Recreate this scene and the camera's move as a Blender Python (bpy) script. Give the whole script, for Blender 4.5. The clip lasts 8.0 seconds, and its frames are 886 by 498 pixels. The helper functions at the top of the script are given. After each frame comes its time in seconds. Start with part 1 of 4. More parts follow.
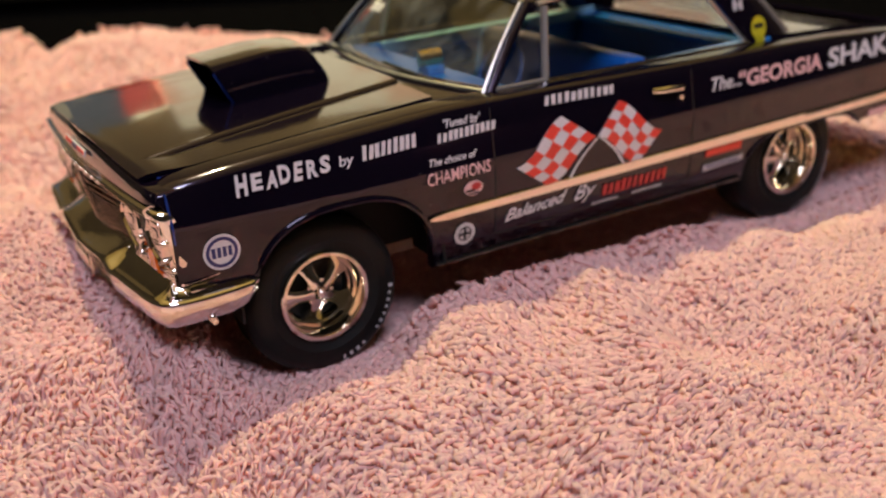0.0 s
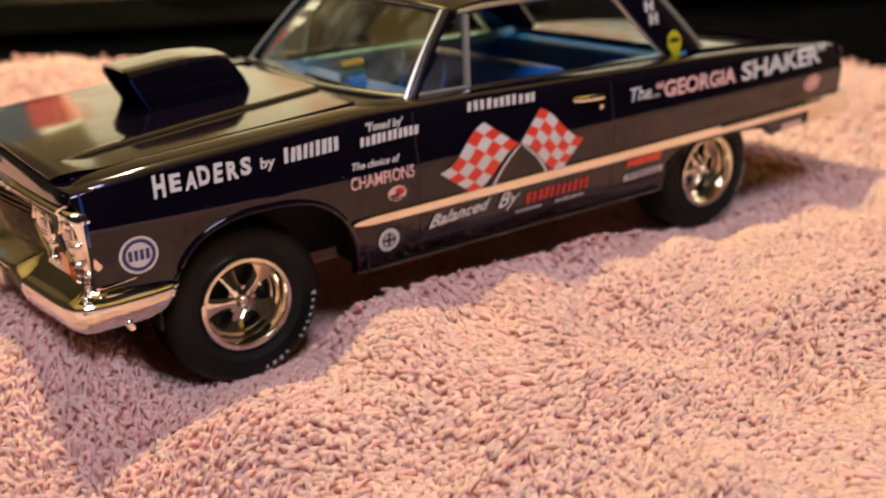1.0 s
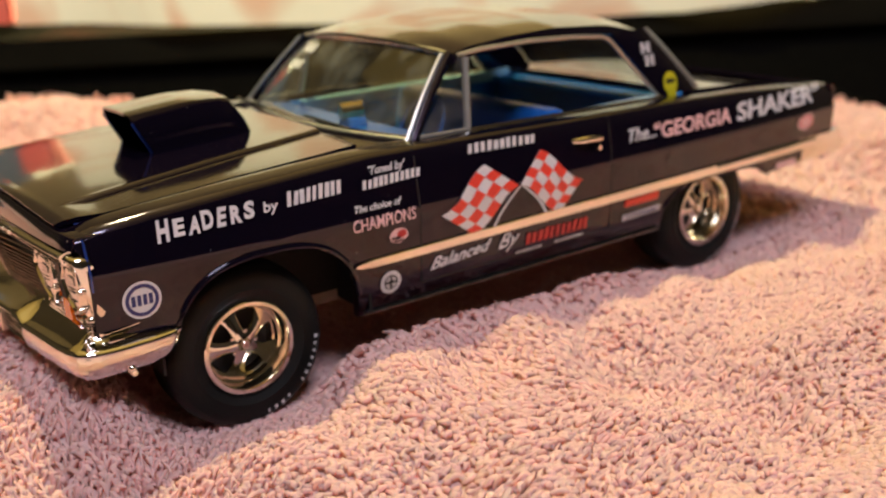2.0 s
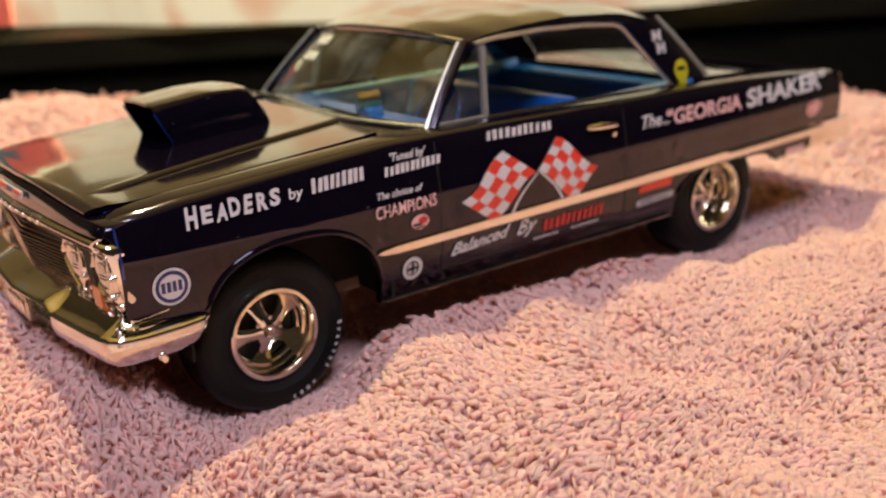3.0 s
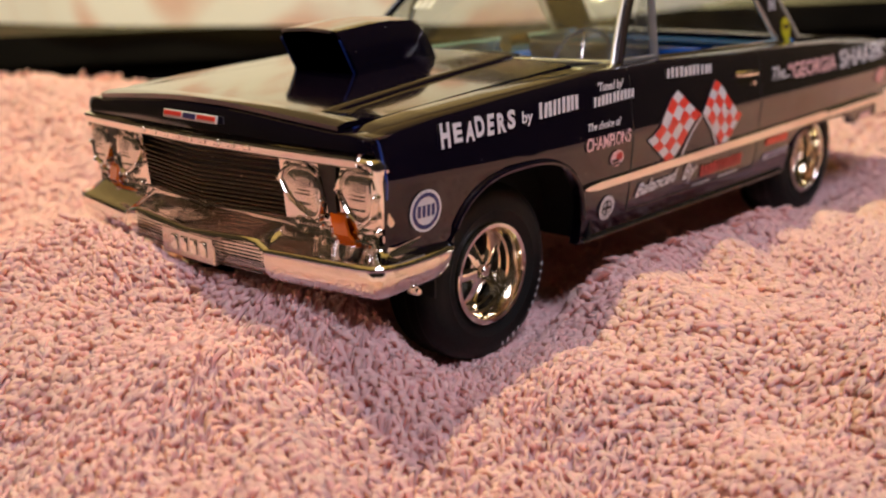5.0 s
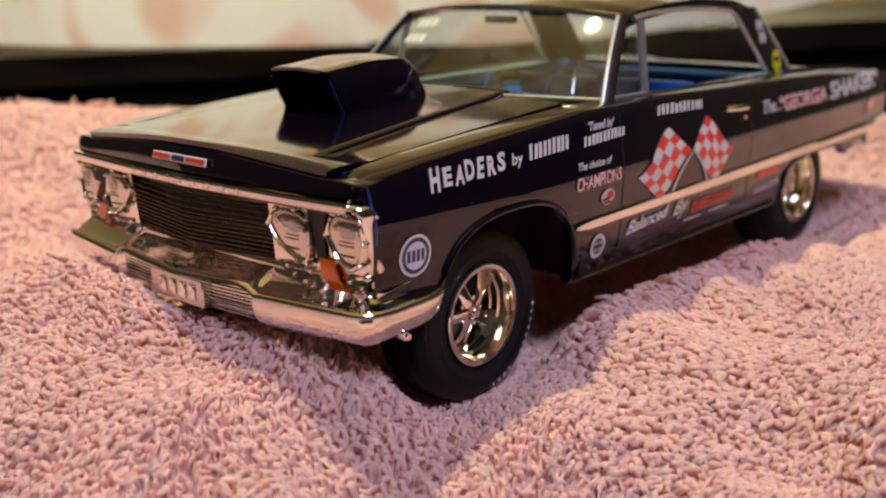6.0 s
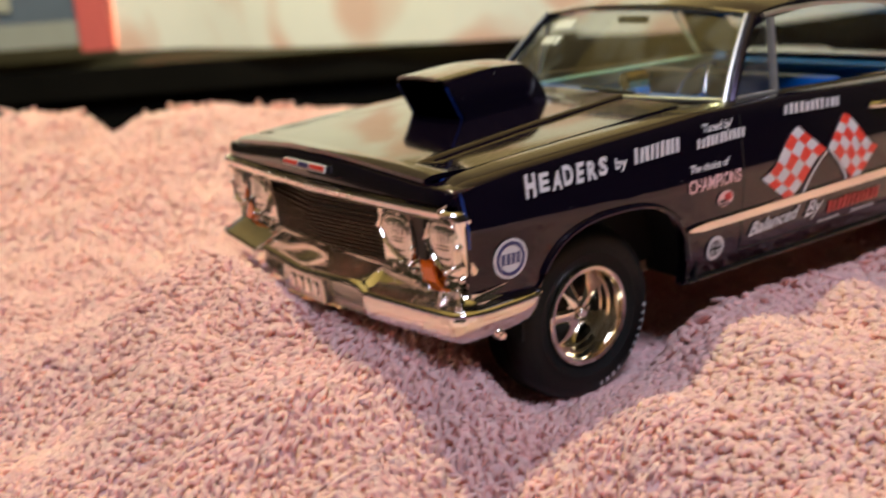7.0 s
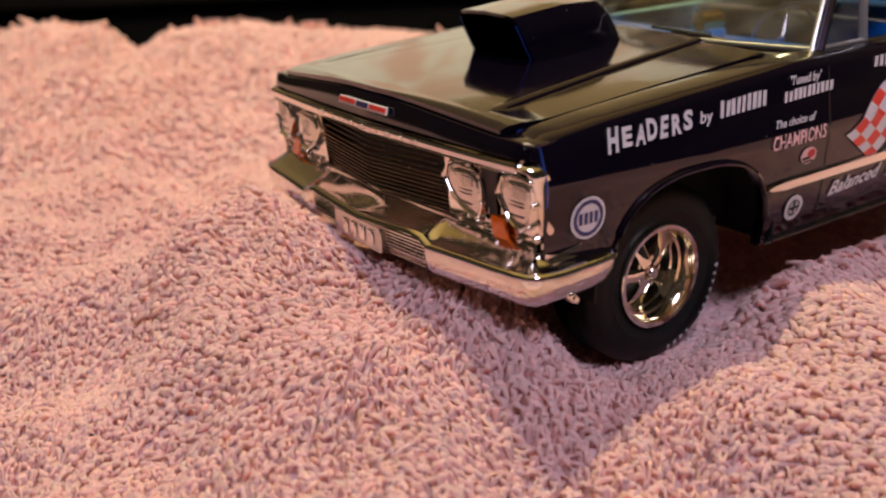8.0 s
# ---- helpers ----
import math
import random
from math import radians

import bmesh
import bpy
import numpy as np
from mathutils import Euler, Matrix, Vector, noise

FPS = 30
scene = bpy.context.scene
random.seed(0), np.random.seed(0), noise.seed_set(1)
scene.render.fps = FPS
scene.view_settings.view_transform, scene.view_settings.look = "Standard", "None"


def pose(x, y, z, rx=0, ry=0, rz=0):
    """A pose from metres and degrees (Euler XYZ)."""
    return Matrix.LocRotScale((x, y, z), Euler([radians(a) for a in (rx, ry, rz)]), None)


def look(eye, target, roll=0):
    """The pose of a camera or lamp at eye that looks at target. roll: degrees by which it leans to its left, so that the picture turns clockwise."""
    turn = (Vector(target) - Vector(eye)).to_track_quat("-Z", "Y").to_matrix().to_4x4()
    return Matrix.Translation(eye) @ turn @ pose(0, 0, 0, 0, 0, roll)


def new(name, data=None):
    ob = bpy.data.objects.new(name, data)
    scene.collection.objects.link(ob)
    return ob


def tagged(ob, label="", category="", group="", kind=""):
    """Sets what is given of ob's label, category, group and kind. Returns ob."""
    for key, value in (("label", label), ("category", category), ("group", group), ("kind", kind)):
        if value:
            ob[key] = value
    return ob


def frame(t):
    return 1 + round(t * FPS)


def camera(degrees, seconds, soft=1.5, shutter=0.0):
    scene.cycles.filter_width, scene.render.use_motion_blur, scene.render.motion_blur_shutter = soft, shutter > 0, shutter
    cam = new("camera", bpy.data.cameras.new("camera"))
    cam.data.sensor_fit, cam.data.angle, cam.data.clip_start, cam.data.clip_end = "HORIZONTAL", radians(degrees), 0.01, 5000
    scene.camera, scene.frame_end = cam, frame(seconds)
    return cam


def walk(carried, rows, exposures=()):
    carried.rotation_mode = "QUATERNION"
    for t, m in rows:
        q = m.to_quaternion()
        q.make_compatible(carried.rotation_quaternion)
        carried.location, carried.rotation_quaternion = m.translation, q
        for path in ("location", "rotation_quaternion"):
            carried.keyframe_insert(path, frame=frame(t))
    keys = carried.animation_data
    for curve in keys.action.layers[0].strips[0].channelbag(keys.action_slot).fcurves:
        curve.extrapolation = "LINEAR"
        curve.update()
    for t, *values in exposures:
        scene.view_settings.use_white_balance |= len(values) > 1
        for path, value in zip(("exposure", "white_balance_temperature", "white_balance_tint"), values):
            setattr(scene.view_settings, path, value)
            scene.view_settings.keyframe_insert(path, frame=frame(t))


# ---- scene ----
K = 0.04  # a 1:25 model: lengths below are those of the full-size car, in metres, and are scaled by K

# ---------------------------------------------------------------- camera
cam = camera(46.53, 8.0, soft=2.1, shutter=0.5)
cam.data.dof.use_dof, cam.data.dof.focus_distance, cam.data.dof.aperture_fstop = True, 3.95 * K, 20
PATH = [
    (0.0, (-3.136, -4.762, 2.246), (-1.297, -1.553, 0.722), -3.83),
    (0.5, (-3.164, -4.696, 2.076), (-1.194, -1.528, 0.632), -4.20),
    (1.0, (-3.161, -4.787, 2.041), (-1.034, -1.683, 0.683), -2.98),
    (1.5, (-3.181, -4.753, 2.098), (-0.988, -1.657, 0.828), -2.72),
    (3.0, (-3.361, -4.709, 2.043), (-1.135, -1.625, 0.803), -3.56),
    (3.2, (-3.559, -4.451, 2.039), (-1.233, -1.466, 0.744), -3.15),
    (3.3, (-3.860, -4.285, 2.008), (-1.468, -1.348, 0.730), -3.60),
    (3.4, (-4.176, -4.113, 1.974), (-1.713, -1.225, 0.713), -4.02),
    (3.5, (-4.473, -3.794, 1.897), (-1.902, -0.995, 0.651), -3.39),
    (4.0, (-4.632, -3.426, 1.583), (-1.872, -0.788, 0.394), -2.45),
    (4.5, (-4.579, -3.459, 1.571), (-1.805, -0.817, 0.422), -1.74),
    (6.0, (-4.502, -3.437, 1.710), (-1.677, -0.816, 0.636), -1.50),
    (6.5, (-4.171, -3.570, 1.725), (-1.524, -0.768, 0.656), -2.06),
    (7.0, (-4.280, -3.835, 1.796), (-2.083, -0.674, 0.710), -4.34),
    (7.2, (-4.335, -3.577, 1.785), (-2.167, -0.445, 0.566), -4.27),
    (7.5, (-4.384, -3.432, 1.832), (-2.237, -0.325, 0.514), -3.04),
    (8.0, (-4.313, -3.473, 1.874), (-2.198, -0.378, 0.476), -2.45),
]
EXPOSURE = [(0.0, 0.10, 6500, 1), (0.6, 0.22, 6750, -2), (1.5, 0.30, 7000, -6), (3.0, 0.26, 6700, -3), (4.0, 0.17, 6900, 1), (4.5, 0.17, 6900, 1), (6.0, 0.10, 6050, -1), (6.6, 0.18, 6100, -3), (7.0, 0.22, 6000, -8), (7.5, 0.08, 6150, 4), (8.0, -0.06, 6300, 6)]
walk(cam, [(t, look(Vector(e) * K, Vector(g) * K, r)) for t, e, g, r in PATH], EXPOSURE)

# ---------------------------------------------------------------- light
# The table is turned to the room: AHEAD points to the back wall, ACROSS to the right.
AHEAD, ACROSS = Vector((0.557, 0.8305, 0)), Vector((0.8305, -0.557, 0))


def room(u, v, z):
    """A place in the room: u across, v towards the back wall, in scaled metres."""
    return ACROSS * u + AHEAD * v + Vector((0, 0, z))


world = bpy.data.worlds.new("world")
world.use_nodes = True
world.node_tree.nodes["Background"].inputs[0].default_value = (0.62, 0.56, 1.0, 1)
world.node_tree.nodes["Background"].inputs[1].default_value = 0.05
scene.world = world


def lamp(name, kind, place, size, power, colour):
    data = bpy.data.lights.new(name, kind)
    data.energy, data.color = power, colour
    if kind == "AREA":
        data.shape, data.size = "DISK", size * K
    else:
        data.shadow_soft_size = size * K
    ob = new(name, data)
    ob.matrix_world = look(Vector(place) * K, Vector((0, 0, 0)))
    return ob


lamp("desk_lamp_light", "POINT", (-0.3, 3.2, 11.0), 0.14, 8.2, (1.0, 0.86, 0.43))
# Unseen fill added behind the cloth, to warm the wall and ceiling for reflections.
lamp("wall_glow_fill_light", "POINT", room(6, 20, 6), 1.6, 100.0, (1.0, 0.80, 0.42))
# Added cool fill from behind the camera; no such lamp is seen.
lamp("cool_fill_light", "AREA", room(6, -24, 38), 16.0, 22.0, (0.78, 0.73, 1.0))

# ---------------------------------------------------------------- materials


def material(name, colour, rough=0.5, metal=0.0, coat=0.0, vary=0.15, scale=400.0, bump=0.0, fine=2500.0, **more):
    m = bpy.data.materials.new(name)
    m.use_nodes = True
    nt = m.node_tree
    p = nt.nodes["Principled BSDF"]
    p.inputs["Roughness"].default_value = rough
    p.inputs["Metallic"].default_value = metal
    p.inputs["Coat Weight"].default_value = coat
    p.inputs["Coat Roughness"].default_value = 0.03
    for key, value in more.items():
        p.inputs[key.replace("_", " ")].default_value = value
    co = nt.nodes.new("ShaderNodeTexCoord")
    n1 = nt.nodes.new("ShaderNodeTexNoise")
    n1.inputs["Scale"].default_value, n1.inputs["Detail"].default_value = scale, 6
    nt.links.new(co.outputs["Object"], n1.inputs["Vector"])
    mix = nt.nodes.new("ShaderNodeMix")
    mix.data_type = "RGBA"
    mix.inputs[6].default_value = (*[max(0.0, c * (1 - vary)) for c in colour], 1)
    mix.inputs[7].default_value = (*[min(1.0, c * (1 + vary)) for c in colour], 1)
    nt.links.new(n1.outputs[0], mix.inputs[0])
    nt.links.new(mix.outputs[2], p.inputs["Base Color"])
    n2 = nt.nodes.new("ShaderNodeTexNoise")
    n2.inputs["Scale"].default_value, n2.inputs["Detail"].default_value = fine, 3
    nt.links.new(co.outputs["Object"], n2.inputs["Vector"])
    ramp = nt.nodes.new("ShaderNodeMapRange")
    ramp.inputs["To Min"].default_value = rough * 0.75
    ramp.inputs["To Max"].default_value = min(1.0, rough * 1.25)
    nt.links.new(n2.outputs[0], ramp.inputs[0])
    nt.links.new(ramp.outputs[0], p.inputs["Roughness"])
    if bump:
        b = nt.nodes.new("ShaderNodeBump")
        b.inputs["Strength"].default_value, b.inputs["Distance"].default_value = bump, 0.0002
        nt.links.new(n2.outputs[0], b.inputs["Height"])
        nt.links.new(b.outputs[0], p.inputs["Normal"])
    return m


PAINT = material("midnight_blue_paint", (0.011, 0.0062, 0.020), 0.14, 0.7, 1.0, 0.3, 900, fine=4000, Specular_IOR_Level=0.15, Coat_IOR=1.48, Coat_Roughness=0.06)
EDGE_BLUE = material("edge_blue_paint", (0.012, 0.035, 0.18), 0.2, 0.0, 1.0, 0.3, 900)
CHROME = material("chrome", (0.86, 0.84, 0.82), 0.07, 1.0, vary=0.06, fine=1800, bump=0.05)
# Rim chrome with the lamp's gold reflection mixed into its colour.
LAMP_GOLD_CHROME = material("lamp_gold_chrome", (0.90, 0.80, 0.58), 0.13, 1.0, vary=0.06, fine=1800)
CHROME_DULL = material("dull_chrome", (0.62, 0.58, 0.56), 0.22, 1.0, vary=0.15, fine=1500)
SILVER = material("silver_foil_trim", (0.58, 0.56, 0.52), 0.32, 0.8, vary=0.12, fine=1500, bump=0.1)
GRILLE = material("smoked_chrome", (0.40, 0.32, 0.27), 0.25, 1.0, vary=0.3, fine=1500)
RUBBER = material("black_rubber", (0.006, 0.006, 0.0056), 0.55, Specular_IOR_Level=0.3, vary=0.3, bump=0.2)
BLACK = material("black_plastic", (0.008, 0.008, 0.009), 0.5, vary=0.3)
UNDER = material("chassis_black", (0.005, 0.005, 0.005), 0.7, vary=0.4)
# Unseen chassis floor, made light tan to bounce orange onto the towel below.
BOUNCE_TAN = material("bounce_tan_paint", (0.50, 0.38, 0.27), 0.6, vary=0.4)
BLUE = material("blue_plastic", (0.010, 0.10, 0.38), 0.32, vary=0.2, bump=0.1)
SKY = material("sky_blue_plastic", (0.35, 0.62, 0.75), 0.3, vary=0.12)
BLUE_PALE = material("pale_blue_plastic", (0.045, 0.27, 0.66), 0.3, vary=0.15)
GOLD = material("brass_plating", (0.75, 0.55, 0.25), 0.18, 1.0, vary=0.1)
WHITE = material("white_decal", (0.66, 0.64, 0.64), 0.35, vary=0.05)
RED = material("red_decal", (0.75, 0.055, 0.035), 0.35, vary=0.08)
DARK_RED = material("dark_red_decal", (0.5, 0.03, 0.03), 0.35, vary=0.08)
PINK_INK = material("rose_decal", (0.78, 0.48, 0.46), 0.4, vary=0.1)
INK_BLUE = material("blue_decal", (0.03, 0.03, 0.12), 0.35, vary=0.1)
YELLOW = material("yellow_decal", (0.55, 0.5, 0.02), 0.4, vary=0.1)
ORANGE = material("amber_lens", (0.85, 0.16, 0.01), 0.15, coat=1.0, vary=0.15)
CLEAR = material("lamp_glass", (0.75, 0.72, 0.70), 0.12, 0.9, 0.5, vary=0.08, fine=1500, bump=0.35)


def glass_material():
    m = bpy.data.materials.new("clear_plastic_glazing")
    m.use_nodes = True
    nt = m.node_tree
    nt.nodes.clear()
    out = nt.nodes.new("ShaderNodeOutputMaterial")
    mix = nt.nodes.new("ShaderNodeMixShader")
    tr = nt.nodes.new("ShaderNodeBsdfTransparent")
    tr.inputs[0].default_value = (0.93, 0.95, 0.95, 1)
    gl = nt.nodes.new("ShaderNodeBsdfGlossy")
    gl.inputs["Roughness"].default_value = 0.03
    lw = nt.nodes.new("ShaderNodeLayerWeight")
    power = nt.nodes.new("ShaderNodeMath")
    power.operation, power.inputs[1].default_value = "POWER", 4.0
    more = nt.nodes.new("ShaderNodeMath")
    more.operation, more.inputs[1].default_value, more.inputs[2].default_value = "MULTIPLY_ADD", 0.85, 0.07
    nt.links.new(lw.outputs["Facing"], power.inputs[0])
    nt.links.new(power.outputs[0], more.inputs[0])
    nt.links.new(more.outputs[0], mix.inputs[0])
    nt.links.new(tr.outputs[0], mix.inputs[1])
    nt.links.new(gl.outputs[0], mix.inputs[2])
    # a little haze and dust on the plastic
    haze = nt.nodes.new("ShaderNodeBsdfDiffuse")
    haze.inputs[0].default_value = (0.8, 0.8, 0.78, 1)
    both = nt.nodes.new("ShaderNodeMixShader")
    co = nt.nodes.new("ShaderNodeTexCoord")
    dust = nt.nodes.new("ShaderNodeTexNoise")
    dust.inputs["Scale"].default_value, dust.inputs["Detail"].default_value = 160.0, 5.0
    amount = nt.nodes.new("ShaderNodeMapRange")
    amount.inputs["From Min"].default_value, amount.inputs["From Max"].default_value = 0.45, 0.75
    amount.inputs["To Min"].default_value, amount.inputs["To Max"].default_value = 0.004, 0.05
    nt.links.new(co.outputs["Object"], dust.inputs["Vector"])
    nt.links.new(dust.outputs[0], amount.inputs[0])
    nt.links.new(amount.outputs[0], both.inputs[0])
    nt.links.new(mix.outputs[0], both.inputs[1])
    nt.links.new(haze.outputs[0], both.inputs[2])
    nt.links.new(both.outputs[0], out.inputs[0])
    return m


def add_dust(m, scale=520.0):
    """Pale specks of dust, well apart, lying on the paint."""
    nt = m.node_tree
    p = nt.nodes["Principled BSDF"]
    co = nt.nodes.new("ShaderNodeTexCoord")
    cells = nt.nodes.new("ShaderNodeTexVoronoi")
    cells.inputs["Scale"].default_value = scale
    size = nt.nodes.new("ShaderNodeSeparateColor")
    less = nt.nodes.new("ShaderNodeMath")
    less.operation, less.inputs[1].default_value, less.inputs[2].default_value = "MULTIPLY_ADD", 0.16, -0.085
    speck = nt.nodes.new("ShaderNodeMath")
    speck.operation = "LESS_THAN"
    mix = nt.nodes.new("ShaderNodeMix")
    mix.data_type = "RGBA"
    mix.inputs[7].default_value = (0.45, 0.42, 0.40, 1)
    nt.links.new(co.outputs["Object"], cells.inputs["Vector"])
    nt.links.new(cells.outputs["Color"], size.inputs[0])
    nt.links.new(size.outputs[0], less.inputs[0])
    nt.links.new(cells.outputs["Distance"], speck.inputs[0])
    nt.links.new(less.outputs[0], speck.inputs[1])
    nt.links.new(p.inputs["Base Color"].links[0].from_socket, mix.inputs[6])
    nt.links.new(speck.outputs[0], mix.inputs[0])
    nt.links.new(mix.outputs[2], p.inputs["Base Color"])


add_dust(PAINT)
GLASS = glass_material()

# ---------------------------------------------------------------- mesh tools


def empty(name, place=(0, 0, 0)):
    ob = new(name)
    ob.empty_display_size = 0.005
    ob.location = Vector(place) * K
    return ob


def part(name, bm, mat, parent=None, label="", smooth=True, bevel=0.0, angle=40):
    """Links a bmesh, in full-size metres, as one scaled mesh under a thing."""
    bmesh.ops.scale(bm, vec=(K, K, K), verts=bm.verts)
    bmesh.ops.recalc_face_normals(bm, faces=bm.faces)
    me = bpy.data.meshes.new(name)
    bm.to_mesh(me)
    bm.free()
    for one in mat if isinstance(mat, (list, tuple)) else [mat]:
        me.materials.append(one)
    ob = new(name, me)
    if smooth:
        me.shade_smooth()
        me.set_sharp_from_angle(angle=radians(angle))
    if bevel:
        b = ob.modifiers.new("bevel", "BEVEL")
        b.width, b.segments, b.limit_method = bevel * K, 2, "ANGLE"
    if parent:
        ob.parent = parent
        ob.matrix_parent_inverse = Matrix.Translation(-parent.location) if not parent.parent else Matrix()
    if label:
        ob["label"] = label
    return ob


def lerp(table, x):
    xs, ys = zip(*table)
    return float(np.interp(x, xs, ys))


def smooth(a, b, x):
    t = min(1.0, max(0.0, (x - a) / (b - a)))
    return t * t * (3 - 2 * t)


def grid(rows, close=False, bm=None, mat=0):
    """Faces between rows of points; close: each row is a ring."""
    bm = bm or bmesh.new()
    vs = [[bm.verts.new(p) for p in row] for row in rows]
    n = len(vs[0])
    for a, b in zip(vs, vs[1:]):
        for i in range(n if close else n - 1):
            j = (i + 1) % n
            f = bm.faces.new((a[i], a[j], b[j], b[i]))
            f.material_index = mat
    return bm


def ends(bm, rows_n, ring_n):
    bm.verts.ensure_lookup_table()
    bm.faces.new(bm.verts[:ring_n])
    bm.faces.new(bm.verts[(rows_n - 1) * ring_n : rows_n * ring_n])


def box(lo, hi, bm=None):
    bm = bm or bmesh.new()
    x, y, z = zip(lo, hi)
    v = [bm.verts.new((x[i], y[j], z[k])) for i in (0, 1) for j in (0, 1) for k in (0, 1)]
    for f in ((0, 1, 3, 2), (4, 6, 7, 5), (0, 4, 5, 1), (2, 3, 7, 6), (0, 2, 6, 4), (1, 5, 7, 3)):
        bm.faces.new([v[i] for i in f])
    return bm


def tube(points, r, sides=8, bm=None):
    """A round rod along points, closed at both ends."""
    bm = bm or bmesh.new()
    pts = [Vector(p) for p in points]
    rings = []
    for i, p in enumerate(pts):
        d = (pts[min(i + 1, len(pts) - 1)] - pts[max(i - 1, 0)]).normalized()
        a = d.cross(Vector((0, 0, 1)) if abs(d.z) < 0.9 else Vector((1, 0, 0))).normalized()
        b = d.cross(a)
        rr = r[i] if isinstance(r, (list, tuple)) else r
        rings.append([bm.verts.new(p + (a * math.cos(t) + b * math.sin(t)) * rr) for t in (2 * math.pi * k / sides for k in range(sides))])
    for u, v in zip(rings, rings[1:]):
        for i in range(sides):
            bm.faces.new((u[i], u[(i + 1) % sides], v[(i + 1) % sides], v[i]))
    bm.faces.new(rings[0])
    bm.faces.new(rings[-1])
    return bm


def lathe(profile, n=48, bm=None):
    """Turns (radius, depth) points round the y axis."""
    bm = bm or bmesh.new()
    rings = [[bm.verts.new((r * math.cos(a), d, r * math.sin(a))) for a in (2 * math.pi * k / n for k in range(n))] for r, d in profile]
    for u, v in zip(rings, rings[1:]):
        for i in range(n):
            bm.faces.new((u[i], u[(i + 1) % n], v[(i + 1) % n], v[i]))
    return bm


def thick(bm, t):
    """Gives an open sheet a thickness t."""
    bmesh.ops.recalc_face_normals(bm, faces=bm.faces)
    bmesh.ops.solidify(bm, geom=bm.faces[:], thickness=t)
    return bm


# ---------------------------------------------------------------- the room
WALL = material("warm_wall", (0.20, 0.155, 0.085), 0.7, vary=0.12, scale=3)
# Room's darkness put into the colour of the unseen walls, for dark reflections.
SHADE_WALL = material("shade_black_wall", (0.022, 0.015, 0.010), 0.8, vary=0.3, scale=4)
# Unseen ceiling tinted gold: the warm light that chrome mirrors is in its colour.
CEIL = material("gold_tinted_ceiling", (0.60, 0.46, 0.22), 0.8, vary=0.08, scale=4)
FLOORM = material("floor_boards", (0.16, 0.10, 0.06), 0.5, vary=0.35, scale=20)
WOOD = material("dark_table_wood", (0.02, 0.014, 0.011), 0.4, vary=0.4, scale=60)
BLACKCLOTH = material("black_fabric", (0.004, 0.0035, 0.003), 0.95, vary=0.5, scale=150, bump=0.3, Specular_IOR_Level=0.05)


def slab(name, u, v, z, mat, label="", category="", kind=""):
    bm = box((u[0], v[0], z[0]), (u[1], v[1], z[1]))
    for w in bm.verts:
        w.co = room(*w.co)
    return tagged(part(name, bm, mat, None, label, smooth=False), label, category, "", kind)


slab("floor", (-42, 42), (-42, 42), (-20.5, -20), FLOORM, "brown wooden floor of the room", "floor", "structure")
slab("ceiling", (-42, 42), (-42, 42), (45, 45.6), CEIL, "unseen ceiling, tinted gold for the reflections in the chrome", "ceiling", "structure")
slab("wall_back", (-42, 42), (41.2, 42), (-20, 45), WALL, "plain beige painted wall", "wall", "structure")
slab("wall_front", (-42, 42), (-42, -41.2), (-20, 45), SHADE_WALL, "unseen wall, coloured near black as if unlit", "wall", "structure")
slab("wall_left", (-42, -41.2), (-41.2, 41.2), (-20, 45), SHADE_WALL, "unseen wall, coloured near black as if unlit", "wall", "structure")
slab("wall_right", (41.2, 42), (-41.2, 41.2), (-20, 45), SHADE_WALL, "unseen wall, coloured near black as if unlit", "wall", "structure")

# ---------------------------------------------------------------- the model car
# x: the nose is at -2.3, the tail at 2.7; y: the near flank is at -0.98; z: the tyres stand on 0.
car = tagged(empty("model_car"), "glossy midnight-blue plastic scale model of a 1960s drag-racing hardtop", "model car")

FRONT_AXLE, REAR_AXLE, WHEEL_Y, HUB = -1.53, 1.43, 0.795, 0.342
WIDE = [(-2.22, 0.962), (-2.0, 0.978), (-1.6, 0.985), (0.5, 0.99), (1.6, 0.985), (2.2, 0.972), (2.62, 0.945)]
TOP = [(-2.22, 0.978), (-2.12, 1.008), (-1.9, 1.03), (-1.5, 1.055), (-0.9, 1.085), (-0.3, 1.075), (0.5, 1.05), (1.2, 1.03), (1.7, 1.008), (2.1, 0.978), (2.62, 0.925)]
CREASE = [(-2.22, 0.835), (-1.2, 0.80), (0.6, 0.797), (2.62, 0.80)]


def sill(x):
    """The lower edge of the flank, with the wheel openings."""
    z = lerp([(-2.22, 0.56), (-1.95, 0.50), (-1.0, 0.345), (0.95, 0.335), (1.9, 0.485), (2.62, 0.50)], x)
    f = abs((x + 1.44) / 0.44)
    if f < 1:
        z = max(z, 0.36 + 0.42 * (1 - f**2.6) ** (1 / 2.6))
    r = abs((x - 1.45) / 0.47)
    if r < 1:
        z = max(z, 0.36 + 0.215 * (1 - r**3.4) ** (1 / 3.4))
    return z


def flank(x, z):
    """How far the side lies from the middle at a height."""
    w, t, c = lerp(WIDE, x), lerp(TOP, x), lerp(CREASE, x)
    return lerp([(0.34, w - 0.055), (0.50, w - 0.022), (c - 0.02, w - 0.004), (c, w), (c + 0.03, w - 0.007), (t - 0.02, w - 0.036), (t, w - 0.052)], z)


